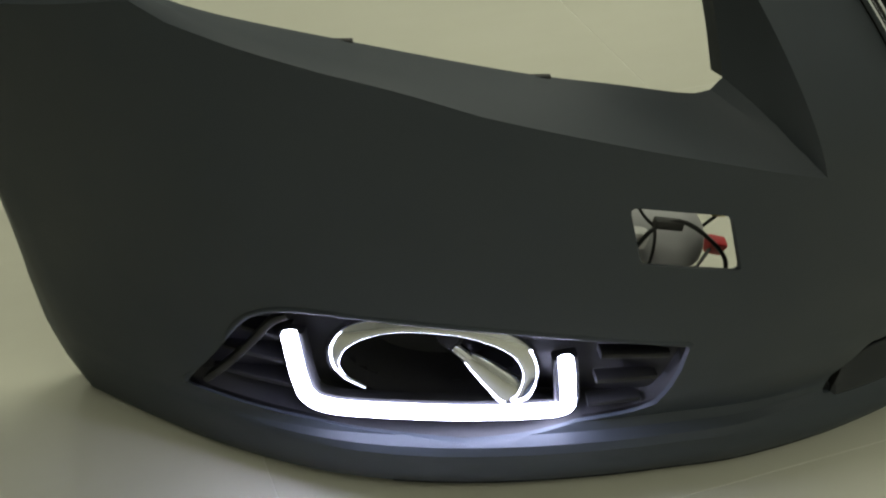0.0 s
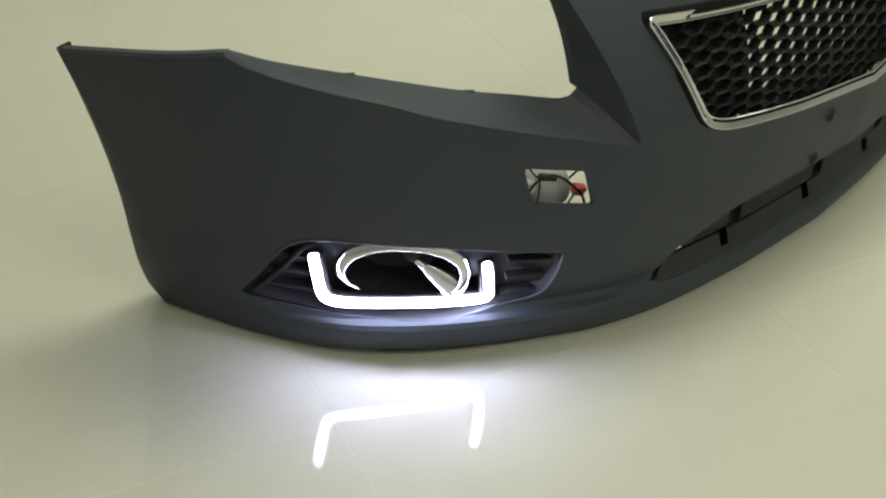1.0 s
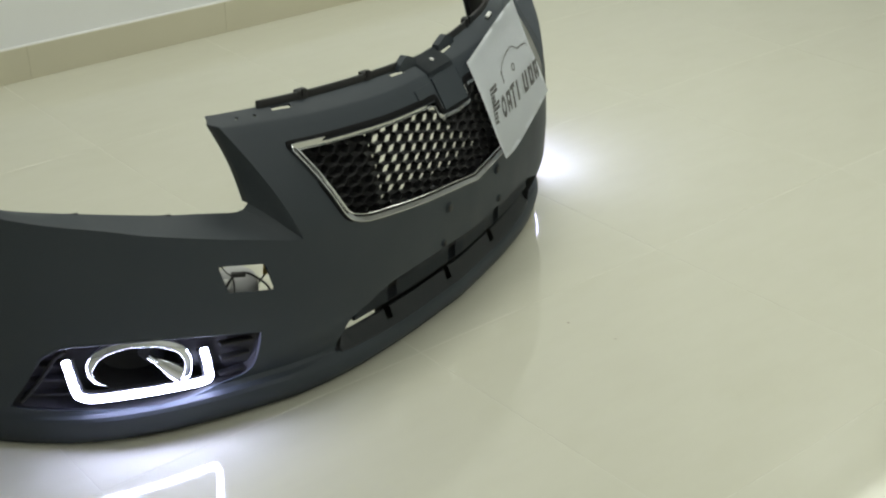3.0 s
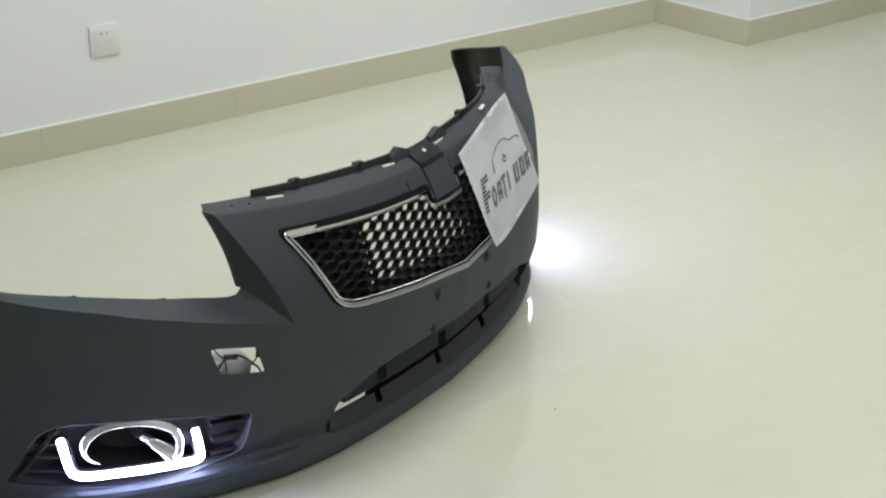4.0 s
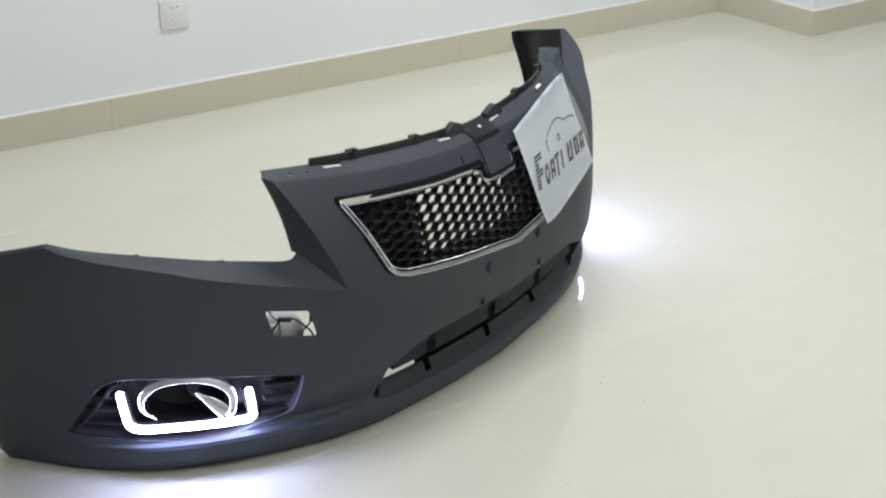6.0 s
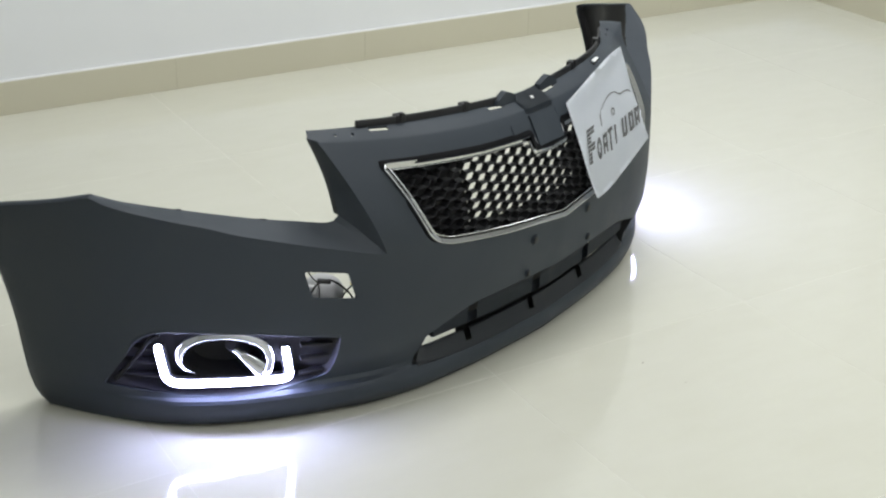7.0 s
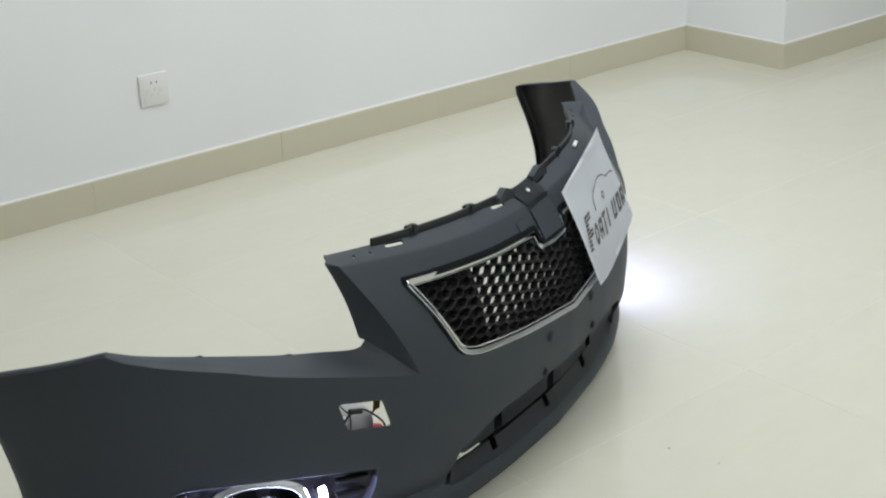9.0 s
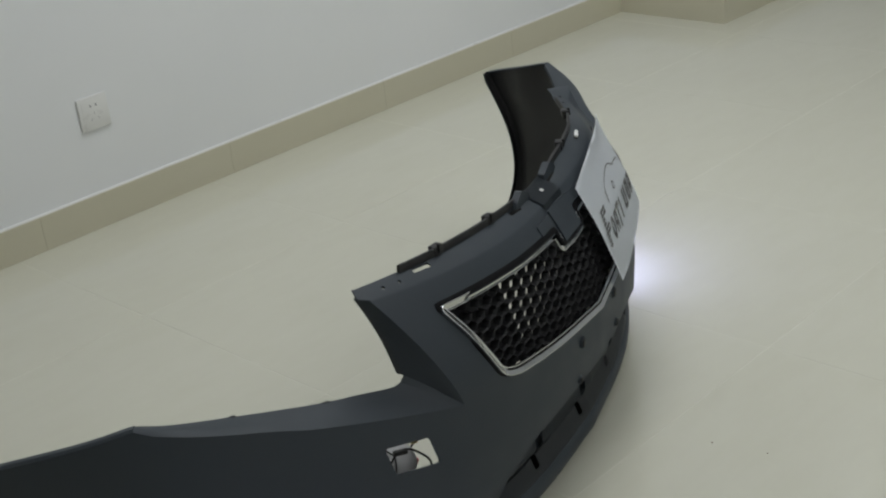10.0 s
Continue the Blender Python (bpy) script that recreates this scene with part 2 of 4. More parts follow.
PLAN = spline(((0.0, 0.013), (0.0956, 0.0185), (0.191, 0.0265), (0.315, 0.0460), (0.411, 0.0765), (0.478, 0.1115), (0.532, 0.143),
               (0.5925, 0.184), (0.65, 0.232), (0.6976, 0.284), (0.7406, 0.3536), (0.774, 0.43), (0.812, 0.54), (0.823, 0.575)), 12)
PLAN[0] = (0, 0.013)
SLOPE = np.gradient(PLAN[:, 1], PLAN[:, 0])
SLOPE[0] = 0
X_END, X_TIP = 0.820, 0.411


def profile(x, z):
    """How far the skin stands out from the plan line at a height."""
    lip = np.interp(z, (0.0, 0.004, 0.012, 0.025, 0.042, 0.053, 0.059, 0.063, 0.070, 0.080, 0.10, 0.13, 0.20),
                    (-0.044, -0.034, -0.025, -0.017, -0.012, -0.0115, -0.015, -0.024, -0.028, -0.023, -0.011, -0.004, 0.0))
    mid = np.interp(z, (0.0, 0.004, 0.010, 0.018, 0.026, 0.036, 0.043, 0.048, 0.053, 0.062, 0.080, 0.10, 0.13, 0.20),
                    (-0.042, -0.036, -0.028, -0.021, -0.0175, -0.0165, -0.0175, -0.020, -0.024, -0.027, -0.024, -0.014, -0.004, 0.0))
    c = smooth_step((x - 0.30) / 0.16)
    lip = mid * (1 - c) + lip * c
    tuck = np.interp(z, (0.0, 0.004, 0.014, 0.030, 0.058, 0.084, 0.13, 0.20, 0.38), (-0.036, -0.032, -0.028, -0.024, -0.016, -0.008, 0.001, 0.009, 0.028))
    k = min(max((x - 0.64) / 0.14, 0.0), 1.0)
    k = k * k * (3 - 2 * k)
    waist = 0.004 * math.sin(min(max((z - 0.1) / 0.28, 0), 1) * math.pi)
    return (lip + waist) * (1 - k) + tuck * k


def skin(x, z, deep=0.0, side=-1):
    """A point of the skin at plan place x (0 to 0.812) and height z, deep metres behind it."""
    if x > 0.75:                        # the wheel arch edge leans forward to its foot
        k = min(max(z / 0.385, 0), 1)
        x = 0.75 + (x - 0.75) * (1 - 0.27 * (1 - k) - 0.11 * math.sin(math.pi * k))
    y, s = np.interp(x, PLAN[:, 0], PLAN[:, 1]), np.interp(x, PLAN[:, 0], SLOPE)
    n = np.array((s, -1.0)) / math.hypot(s, 1.0)
    d = profile(x, z) - deep
    return Vector((side * (x + n[0] * d), y + n[1] * d, z))


def normal(x, side=-1):
    s = np.interp(x, PLAN[:, 0], SLOPE)
    return Vector((side * s, -1.0, 0)).normalized()


SHOULDER = np.array(((0.0, 0.262), (0.2, 0.275), (0.318, 0.288), (0.411, 0.299), (0.449, 0.310), (0.524, 0.333), (0.616, 0.362), (0.685, 0.390),
                     (0.717, 0.405), (0.738, 0.417), (0.748, 0.4275), (0.754, 0.4245), (0.820, 0.379)))


def top_z(x):
    return float(np.interp(x, SHOULDER[:, 0], SHOULDER[:, 1]))


def beam_front(u):
    """Front edge of the upper beam, u from 0 at the centre to 1 at its tip."""
    bow = math.sin(math.pi * u)
    return Vector((-0.473 * u, 0.082 + 0.083 * u**2.2 - 0.007 * bow, 0.443 + 0.038 * u**1.2 - 0.004 * bow))


def beam_back(u):
    return Vector((-0.473 * u + 0.006 * u**4, 0.114 + 0.079 * u**2.2, 0.459 + 0.036 * u**1.2))


def nose(xb, t):
    """The nose between the shoulder (t = 0) and the beam's front edge (t = 1)."""
    lo, hi = skin(xb, top_z(xb)), beam_front(xb / X_TIP)
    p = lo.lerp(hi, t)
    p.y = lo.y + (hi.y - lo.y) * t**(1.55 + 0.15 * (1 - (xb / X_TIP)**2))
    return p


def ledge_edge(k):
    """Back edge of the ledge under the headlamp opening, k from 0 at the arch to 1 at the inner corner."""
    return Vector(np.array([np.interp(k, LEDGE_S, LEDGE[:, i]) for i in range(3)]))


LEDGE = spline(((-0.7555, 0.3625, 0.4275), (-0.722, 0.340, 0.412), (-0.665, 0.300, 0.394), (-0.572, 0.222, 0.371), (-0.515, 0.180, 0.360), (-0.478, 0.1505, 0.3538), (-0.4630, 0.1435, 0.3548), (-0.4565, 0.1405, 0.3630)), 8)
LEDGE_S = np.r_[0, np.cumsum(np.linalg.norm(np.diff(LEDGE, axis=0), axis=1))]
LEDGE_S /= LEDGE_S[-1]


def half_skin(bm):
    """The left half: lower body, nose, ledge, facet, top flange and arch return."""
    cols_nose = list(np.linspace(0, X_TIP, 30))
    cols_body = list(np.linspace(X_TIP, 0.748, 34)) + list(np.linspace(0.754, X_END, 10))
    zs = [0.0, 0.002, 0.004, 0.008, 0.012, 0.018, 0.025, 0.033, 0.042, 0.048, 0.053, 0.056, 0.059, 0.061, 0.063, 0.067, 0.070, 0.075, 0.080]

    def column(x):
        rest = np.linspace(0.080, top_z(x), 18)[1:]
        return [skin(x, z) for z in zs] + [skin(x, z) for z in rest]
    grid_faces(bm, [column(x) for x in cols_nose])
    grid_faces(bm, [column(x) for x in cols_body])
    # a soft roll under the lip
    grid_faces(bm, [[skin(x, 0.0, 0.03), skin(x, 0.0, 0.015) + Vector((0, 0, -0.0)), skin(x, 0.0)] for x in cols_nose + cols_body[1:]])
    # nose
    grid_faces(bm, [[nose(x, t) for t in np.linspace(0, 1, 15)] for x in cols_nose])
    # ledge: from the crease to the edge of the lamp opening
    crease = [x for x in cols_body if x <= 0.7485]
    rows = []
    for x in crease:
        k = 1 - (x - X_TIP) / (0.748 - X_TIP)
        a, c = skin(x, top_z(x)), ledge_edge(k)
        mid = a.lerp(c, 0.5) + Vector((0, 0, 0.0035))
        rows.append([a, a.lerp(mid, 0.4) + Vector((0, 0, 0.001)), mid, c, c + Vector((0.0, 0.002, -0.006))])
    grid_faces(bm, rows)
    # facet beside the lamp opening, from crease tip and inner corner up to the beam
    rows = []
    for t in np.linspace(0, 1, 15):
        a = nose(X_TIP, t)
        h = Vector((-0.4565, 0.1405, 0.3630))
        c = h.lerp(Vector((-0.4755, 0.181, 0.484)), t)
        bow = math.sin(math.pi * t)
        c += Vector((0.005 * bow, -0.002 * bow, 0))
        rows.append([a, a.lerp(c, 0.35) + Vector((0, -0.0015, 0)), a.lerp(c, 0.7), c, c + Vector((0.002, 0.012, 0))])
    grid_faces(bm, rows)
    # top flange
    us = list(np.linspace(0, 1, 30))
    rows = []
    for u in us:
        a, c = beam_front(u), beam_back(u)
        rows.append([a, a + Vector((0, 0.0035, 0.0035)), c])
    tip = beam_front(1.0)
    rows.append([tip + Vector((-0.003, 0.012, 0.002)), tip + Vector((-0.006, 0.018, 0.006)), beam_back(1.0) + Vector((-0.004, 0.002, 0.001))])
    grid_faces(bm, rows)
    # arch return, turned inwards along the wheel arch and the upper end
    col = column(X_END)
    back = normal(X_END) * -1
    along = Vector((-0.30, 0.95, 0)).normalized()
    rows = []
    for p in col:
        w = float(np.interp(p.z, (0.0, 0.012, 0.03, 0.06, 0.20, 0.385), (0.004, 0.018, 0.026, 0.028, 0.018, 0.008)))
        rows.append([p, p + back * 0.003 + along * (0.5 * w), p + back * 0.007 + along * w, p + back * 0.024 + along * (w - 0.002)])
    grid_faces(bm, rows)
    ends = [x for x in cols_body if x >= 0.747]
    grid_faces(bm, [[skin(x, top_z(x)), skin(x, top_z(x), 0.004) + Vector((0, 0, 0.003)), skin(x, top_z(x), 0.014) + Vector((0, 0, 0.002))] for x in ends])


bumper = new("car_bumper")
tagged(bumper, "primed dark grey plastic car front bumper standing on the tiled floor", "car bumper")

bm = bmesh.new()
half_skin(bm)
bmesh.ops.remove_doubles(bm, verts=bm.verts, dist=0.0007)
mirror = bmesh.ops.duplicate(bm, geom=list(bm.verts) + list(bm.edges) + list(bm.faces))["geom"]
flipped = [v for v in mirror if isinstance(v, bmesh.types.BMVert)]
for v in flipped:
    v.co.x = -v.co.x
bmesh.ops.reverse_faces(bm, faces=[f for f in mirror if isinstance(f, bmesh.types.BMFace)])
bmesh.ops.remove_doubles(bm, verts=bm.verts, dist=0.0007)
bmesh.ops.recalc_face_normals(bm, faces=bm.faces)
if sum(f.normal.y for f in bm.faces) > 0:
    bmesh.ops.reverse_faces(bm, faces=bm.faces)
shell = link("shell_blank", bm, PRIMER)


def prism(points, y0, y1):
    """A closed prism from an outline (x, z), along y."""
    bm = bmesh.new()
    lo = [bm.verts.new((x, y0, z)) for x, z in points]
    hi = [bm.verts.new((x, y1, z)) for x, z in points]
    n = len(points)
    bm.faces.new(lo)
    bm.faces.new(hi[::-1])
    for i in range(n):
        bm.faces.new((lo[i], hi[i], hi[(i + 1) % n], lo[(i + 1) % n]))
    return bm


# outlines in plan place x and height z, for the half with positive x
FOG = round_corners(((0.759, 0.086), (0.718, 0.203), (0.600, 0.191), (0.480, 0.163), (0.494, 0.082), (0.590, 0.058), (0.690, 0.066)),
                    [0.006, 0.030, 0.05, 0.004, 0.02, 0.04, 0.04], 5, True)
HOLE = round_corners(((0.533, 0.291), (0.469, 0.277), (0.457, 0.229), (0.522, 0.243)), 0.006, 3, True)
INTAKE = round_corners(((0.0, 0.156), (0.12, 0.158), (0.245, 0.156), (0.330, 0.124), (0.340, 0.060), (0.20, 0.052), (0.0, 0.052)), [0, 0.03, 0.05, 0.008, 0.002, 0.03, 0], 4, True)
INTAKE = [(0.0, 0.156)] + [(x, z) for x, z in INTAKE if x > 0.0005] + [(0.0, 0.052)]
GRILLE_LOW = spline(((0.384, 0.432), (0.362, 0.385), (0.341, 0.335), (0.328, 0.312), (0.306, 0.300), (0.270, 0.292), (0.16, 0.277), (0.06, 0.266), (0.0, 0.259)), 4)
GRILLE_TOP = ((0.384, 0.432), (0.300, 0.424), (0.18, 0.413), (0.08, 0.407), (0.047, 0.405), (0.045, 0.381), (0.0, 0.378))


def on_skin(points, side, deep=0.0):
    """Outline as it lies on the skin, as x and z."""
    return [(skin(x, z, deep, side).x, z) for x, z in points]


def nose_y(x, z):
    """Depth of the nose at a place."""
    xb = abs(x)
    for _ in range(6):
        zl = top_z(min(xb, X_TIP))
        t = min(max((z - zl) / (beam_front(min(xb, X_TIP) / X_TIP).z - zl), 0), 1)
        xb = min(abs(x) / (1 + (0.473 / X_TIP - 1) * t), X_TIP)
    return nose(xb, t).y if z > zl else skin(xb, z).y


low = [(x, z) for x, z in GRILLE_LOW]
grille_line = low + [(-x, z) for x, z in low[::-1][1:]] + [(-x, z) for x, z in GRILLE_TOP[1:]] + [(x, z) for x, z in GRILLE_TOP[::-1][1:-1]]
intake_line = [(-x, z) for x, z in INTAKE[1:-1]] + [(x, z) for x, z in INTAKE[::-1]]
cutters = []
for side in (-1, 1):
    cutters.append(link("cutter", prism(on_skin(FOG, side), -0.2, 0.62), PRIMER))
    cutters.append(link("cutter", prism(on_skin(HOLE, side), -0.2, 0.6), PRIMER))
    for u in ((0.750, 0.200) if side < 0 else (0.500, 0.131)):             # slots in the top flange
        f = beam_back(u)
        bm = bevelled_box(-0.018, -0.0045, -0.03, 0.018, 0.0045, 0.03, 0.002)
        c = link("cutter", bm, PRIMER)
        c.matrix_world = Matrix.Translation((side * 0.473 * u, f.y - (0.0095 if u != 0.5 else 0.016), f.z)) @ pose(0, 0, 0, 0, 0, side * (18 if u > 0.7 else 14 if u > 0.4 else 5))
        cutters.append(c)
    for u in (0.92, 0.86):
        f = beam_front(u)
        bm = bmesh.new()
        bmesh.ops.create_cone(bm, cap_ends=True, segments=12, radius1=0.003, radius2=0.003, depth=0.05)
        c = link("cutter", bm, PRIMER)
        c.matrix_world = Matrix.Translation((side * 0.473 * u, f.y + 0.017, f.z + 0.01))
        cutters.append(c)
cutters.append(link("cutter", prism(grille_line, -0.2, 0.3), PRIMER))
cutters.append(link("cutter", prism(intake_line, -0.2, 0.14), PRIMER))
solid = shell.modifiers.new("thickness", "SOLIDIFY")
solid.thickness, solid.offset = 0.0032, -1
shell.data.materials.append(INNER)          # raw black plastic on the back
solid.material_offset, solid.material_offset_rim = 1, 0
for c in cutters:
    cut = shell.modifiers.new("cut", "BOOLEAN")
    cut.object, cut.operation, cut.solver = c, "DIFFERENCE", "EXACT"
bpy.context.view_layer.update()
made = bpy.data.meshes.new_from_object(shell.evaluated_get(bpy.context.evaluated_depsgraph_get()))
for c in cutters + [shell]:
    bpy.data.objects.remove(c)
made.name = "shell"
bm = bmesh.new()
bm.from_mesh(made)
bm.normal_update()
part("shell", bm, PRIMER, bumper, "primed dark grey bumper skin with cut openings", 24).data.materials.append(INNER)

# ---- the bumper's fitted parts ----
def outline_span(points, x):
    """Lowest and highest z of a closed outline at x."""
    zs = []
    n = len(points)
    for i in range(n):
        (xa, za), (xb, zb) = points[i], points[(i + 1) % n]
        if (xa - x) * (xb - x) <= 0 and xa != xb:
            zs.append(za + (zb - za) * (x - xa) / (xb - xa))
    return (min(zs), max(zs)) if len(zs) > 1 else None


LAMP_X, LAMP_Z = 0.637, 0.126          # centre of the round lamp pocket
ARC = np.r_[0, np.cumsum(np.linalg.norm(np.diff(PLAN, axis=0), axis=1))]


def x_at(dx_arc):
    """Plan place at an arc distance from the lamp's centre."""
    s0 = np.interp(LAMP_X, PLAN[:, 0], ARC)
    return float(np.interp(s0 + dx_arc, ARC, PLAN[:, 0]))


def fog_unit(side):
    """The black bezel in the side opening with its slats, light guide, chrome ring and lamp pocket."""
    xs = list(np.linspace(0.477, 0.7605, 90))
    n = normal(LAMP_X, side)
    tangent = Vector((0, 0, 1)).cross(n).normalized()
    centre = skin(LAMP_X, LAMP_Z, 0.0, side)
    turn = Matrix((tangent, Vector((0, 0, 1)), n)).transposed().to_4x4()
    bm = bmesh.new()
    # back plate, set behind the skin, its edges drawn forward to the opening
    cols = []
    for x in xs:
        lo, hi = outline_span(FOG, min(max(x, 0.4835), 0.7545)) or (0.088, 0.09)
        edge = min((x - 0.479) / 0.095, (0.7585 - x) / 0.06, 1.0)
        back = 0.008 + 0.034 * max(edge, 0) ** 0.7
        lo, hi = lo - 0.006, hi + 0.007
        zz = [lo, lo + 0.006, lo + 0.010] + list(np.linspace(lo + 0.016, hi - 0.010, 24)) + [hi - 0.007, hi]
        dd = [0.005, 0.007, back * 0.7] + [back] * 24 + [back * 0.92, 0.006]
        cols.append([skin(x, z, d, side) for z, d in zip(zz, dd)])
    grid_faces(bm, cols)
    gone = []
    for f in bm.faces:                  # the round lamp opening
        c = f.calc_center_median() - centre
        if (c.dot(tangent) / 0.064) ** 2 + (c.z / 0.038) ** 2 < 1:
            gone.append(f)
    bmesh.ops.delete(bm, geom=gone, context="FACES")
    bezel = part("bezel", bm, BEZEL, bumper, "black plastic bezel in the side opening", 35)
    # round pocket with a dark floor
    bm = bmesh.new()
    rings = []
    for k, d in ((1.06, 0.036), (0.97, 0.062), (0.80, 0.082), (0.45, 0.088)):
        rings.append([centre + tangent * (0.066 * k * math.cos(a)) + Vector((0, 0, 0.038 * k * math.sin(a))) - n * d for a in np.linspace(0, 2 * math.pi, 41)])
    grid_faces(bm, rings)
    bmesh.ops.remove_doubles(bm, verts=bm.verts, dist=1e-5)
    bm.faces.new([v for v in bm.verts if (v.co - (centre - n * 0.088)).length < 0.034 and abs((v.co - centre).dot(n) + 0.088) < 0.001][:40] or list(bm.verts)[:3])
    part("lamp_pocket", bm, INNER, bezel, "black recess for the fog lamp", 40)
    # lamp body standing in the pocket
    bm = bmesh.new()
    bmesh.ops.create_cone(bm, cap_ends=True, segments=24, radius1=0.017, radius2=0.012, depth=0.05)
    bmesh.ops.bevel(bm, geom=list(bm.edges), offset=0.002, segments=2, affect="EDGES")
    bmesh.ops.transform(bm, matrix=Matrix.Translation(skin(x_at(-0.022), 0.134, 0.062, side)) @ turn @ pose(0, 0, 0, -35, 25 * side, 0), verts=bm.verts)
    part("lamp_holder", bm, INNER, bezel)
    # chrome blade across the ring's lower corner
    tip, root = skin(0.616, 0.131, 0.036, side), skin(0.587, 0.102, 0.020, side)
    line = [tip.lerp(root, t) for t in np.linspace(0, 1, 9)]
    bm = bmesh.new()
    rows = []
    for t, p in zip(np.linspace(0, 1, 9), line):
        w = 0.0055 + 0.0105 * t ** 0.7 * (1.0 if t < 0.95 else 0.85)
        way = (root - tip).normalized()
        up = (n - way * n.dot(way)).normalized()
        cross = way.cross(up)
        rows.append([p + cross * (w * math.cos(a)) + up * (0.4 * w * math.sin(a)) for a in np.linspace(0, 2 * math.pi, 17)[:-1]])
    loops = [[bm.verts.new(p) for p in row] for row in rows]
    for a, c in zip(loops, loops[1:]):
        for i in range(16):
            bm.faces.new((a[i], a[(i + 1) % 16], c[(i + 1) % 16], c[i]))
    bm.faces.new(loops[0][::-1])
    bm.faces.new(loops[-1])
    part("chrome_blade", bm, CHROME, bezel, "chrome blade", 50)
    bm = bmesh.new()
    bmesh.ops.create_cone(bm, cap_ends=True, segments=18, radius1=0.0050, radius2=0.0050, depth=0.016)
    bmesh.ops.bevel(bm, geom=list(bm.edges), offset=0.0012, segments=2, affect="EDGES")
    way = (root - tip).normalized()
    bmesh.ops.transform(bm, matrix=Matrix.Translation(tip - way * 0.006) @ way.to_track_quat("Z", "Y").to_matrix().to_4x4(), verts=bm.verts)
    part("lamp_socket", bm, CHROME, bezel, "small chrome lamp socket", 50)
    # chrome ring, open below
    knots = ((0.676, 0.106), (0.688, 0.121), (0.6915, 0.144), (0.682, 0.167), (0.663, 0.180), (0.640, 0.1825), (0.613, 0.1765), (0.589, 0.160), (0.578, 0.136), (0.579, 0.108), (0.584, 0.094))
    line = spline(knots, 6)
    bm = bmesh.new()
    loops = []
    for i, (x, z) in enumerate(line):
        a, c = line[max(i - 1, 0)], line[min(i + 1, len(line) - 1)]
        up = normal(x, side)
        way = (skin(c[0], c[1], 0.019, side) - skin(a[0], a[1], 0.019, side)).normalized()
        cross = way.cross(up)
        s = 0.35 + 0.65 * min(i / 12, 1)          # the open end tapers
        p = skin(x, z, 0.019, side)
        inward = 1 if cross.dot(centre - p) > 0 else -1       # the face leans outwards
        loops.append([bm.verts.new(p + cross * (q * s) + up * ((h + 0.4 * q * inward) * s)) for q, h in rounded(0.0150, 0.0105, 0.0042, 3)])
    for a, c in zip(loops, loops[1:]):
        for i in range(len(a)):
            bm.faces.new((a[i], a[(i + 1) % len(a)], c[(i + 1) % len(a)], c[i]))
    bm.faces.new(loops[0])
    bm.faces.new(loops[-1][::-1])
    part("chrome_ring", bm, CHROME, bezel, "chrome ring, open at the bottom", 50)
    # slats on both sides of the lamp
    for x0, x1, z0, z1 in ((0.713, 0.747, 0.100, 0.101), (0.714, 0.740, 0.129, 0.130), (0.713, 0.731, 0.154, 0.156), (0.500, 0.536, 0.090, 0.086), (0.495, 0.536, 0.121, 0.122), (0.490, 0.536, 0.145, 0.150)):
        pts = [(x0 + (x1 - x0) * t, z0 + (z1 - z0) * t) for t in np.linspace(0, 1, 10)]
        bm = sweep([skin(x, z, 0.026 if x0 > 0.6 else 0.016, side) for x, z in pts], [normal(x, side) for x, z in pts], [(p, q) for p, q in rounded(0.005, 0.024 if x0 > 0.6 else 0.014, 0.002, 2)])
        part("slat", bm, BEZEL, bezel, "", 35)
    # slanted outer rib along the opening
    pts = [(0.7475, 0.094), (0.737, 0.120), (0.7255, 0.150), (0.715, 0.178), (0.707, 0.189)]
    pts = spline(pts, 5)
    bm = sweep([skin(x, z, 0.009, side) for x, z in pts], [normal(x, side) for x, z in pts], rounded(0.006, 0.014, 0.002, 2))
    part("outer_rib", bm, BEZEL, bezel, "", 35)
    # rounded rim of the opening, along its outer and upper edges
    rim = FOG[2:24]
    part("opening_rim", sweep([skin(x, z, 0.0012, side) for x, z in rim], [normal(x, side) for x, z in rim], rounded(0.0056, 0.0050, 0.0024, 3)), PRIMER, bumper, "", 60)
    # the lit U of the day light
    # the far unit sits nearly flush, its inner arm a little further out, the outer one sunk in
    flush, shift, fore, sunk = (0.005, 0.0, 0.0, 0.0) if side < 0 else (0.013, 0.026, 0.010, 0.018)
    u_line = round_corners(((0.7080, 0.168, 0.011 + sunk), (0.7030, 0.0945, 0.008 + sunk), (0.5490 + shift, 0.0795, 0.015 - fore), (0.5580 + shift, 0.148, 0.016)), [0, 0.018, 0.016, 0], 8)
    u_line = resample(u_line, 70)
    pts = [skin(x, z, d - flush, side) for x, z, d in u_line]
    ups = [normal(x, side) for x, z, d in u_line]
    seat = sweep([p - u * 0.007 for p, u in zip(pts, ups)], ups, rounded(0.019, 0.010, 0.002, 2))
    part("light_seat", seat, BEZEL, bezel)
    part("light_guide", sweep(pts, ups, rounded(0.0112, 0.011, 0.0040, 3)), LED, bezel, "glowing white U-shaped daytime light")


fog_unit(-1)
fog_unit(1)


# ---- grille ----
def nose_point(x, z, out=0.0):
    y = nose_y(x, z)
    e = 0.004
    s = (nose_y(x + e, z) - nose_y(x - e, z)) / (2 * e)
    u = (nose_y(x, z + e) - nose_y(x, z - e)) / (2 * e)
    n = Vector((s, -1, u)).normalized()
    return Vector((x, y, z)) + n * out, n


grille = new("grille")
grille.parent = bumper
grille["label"] = "black honeycomb grille in a chrome frame"


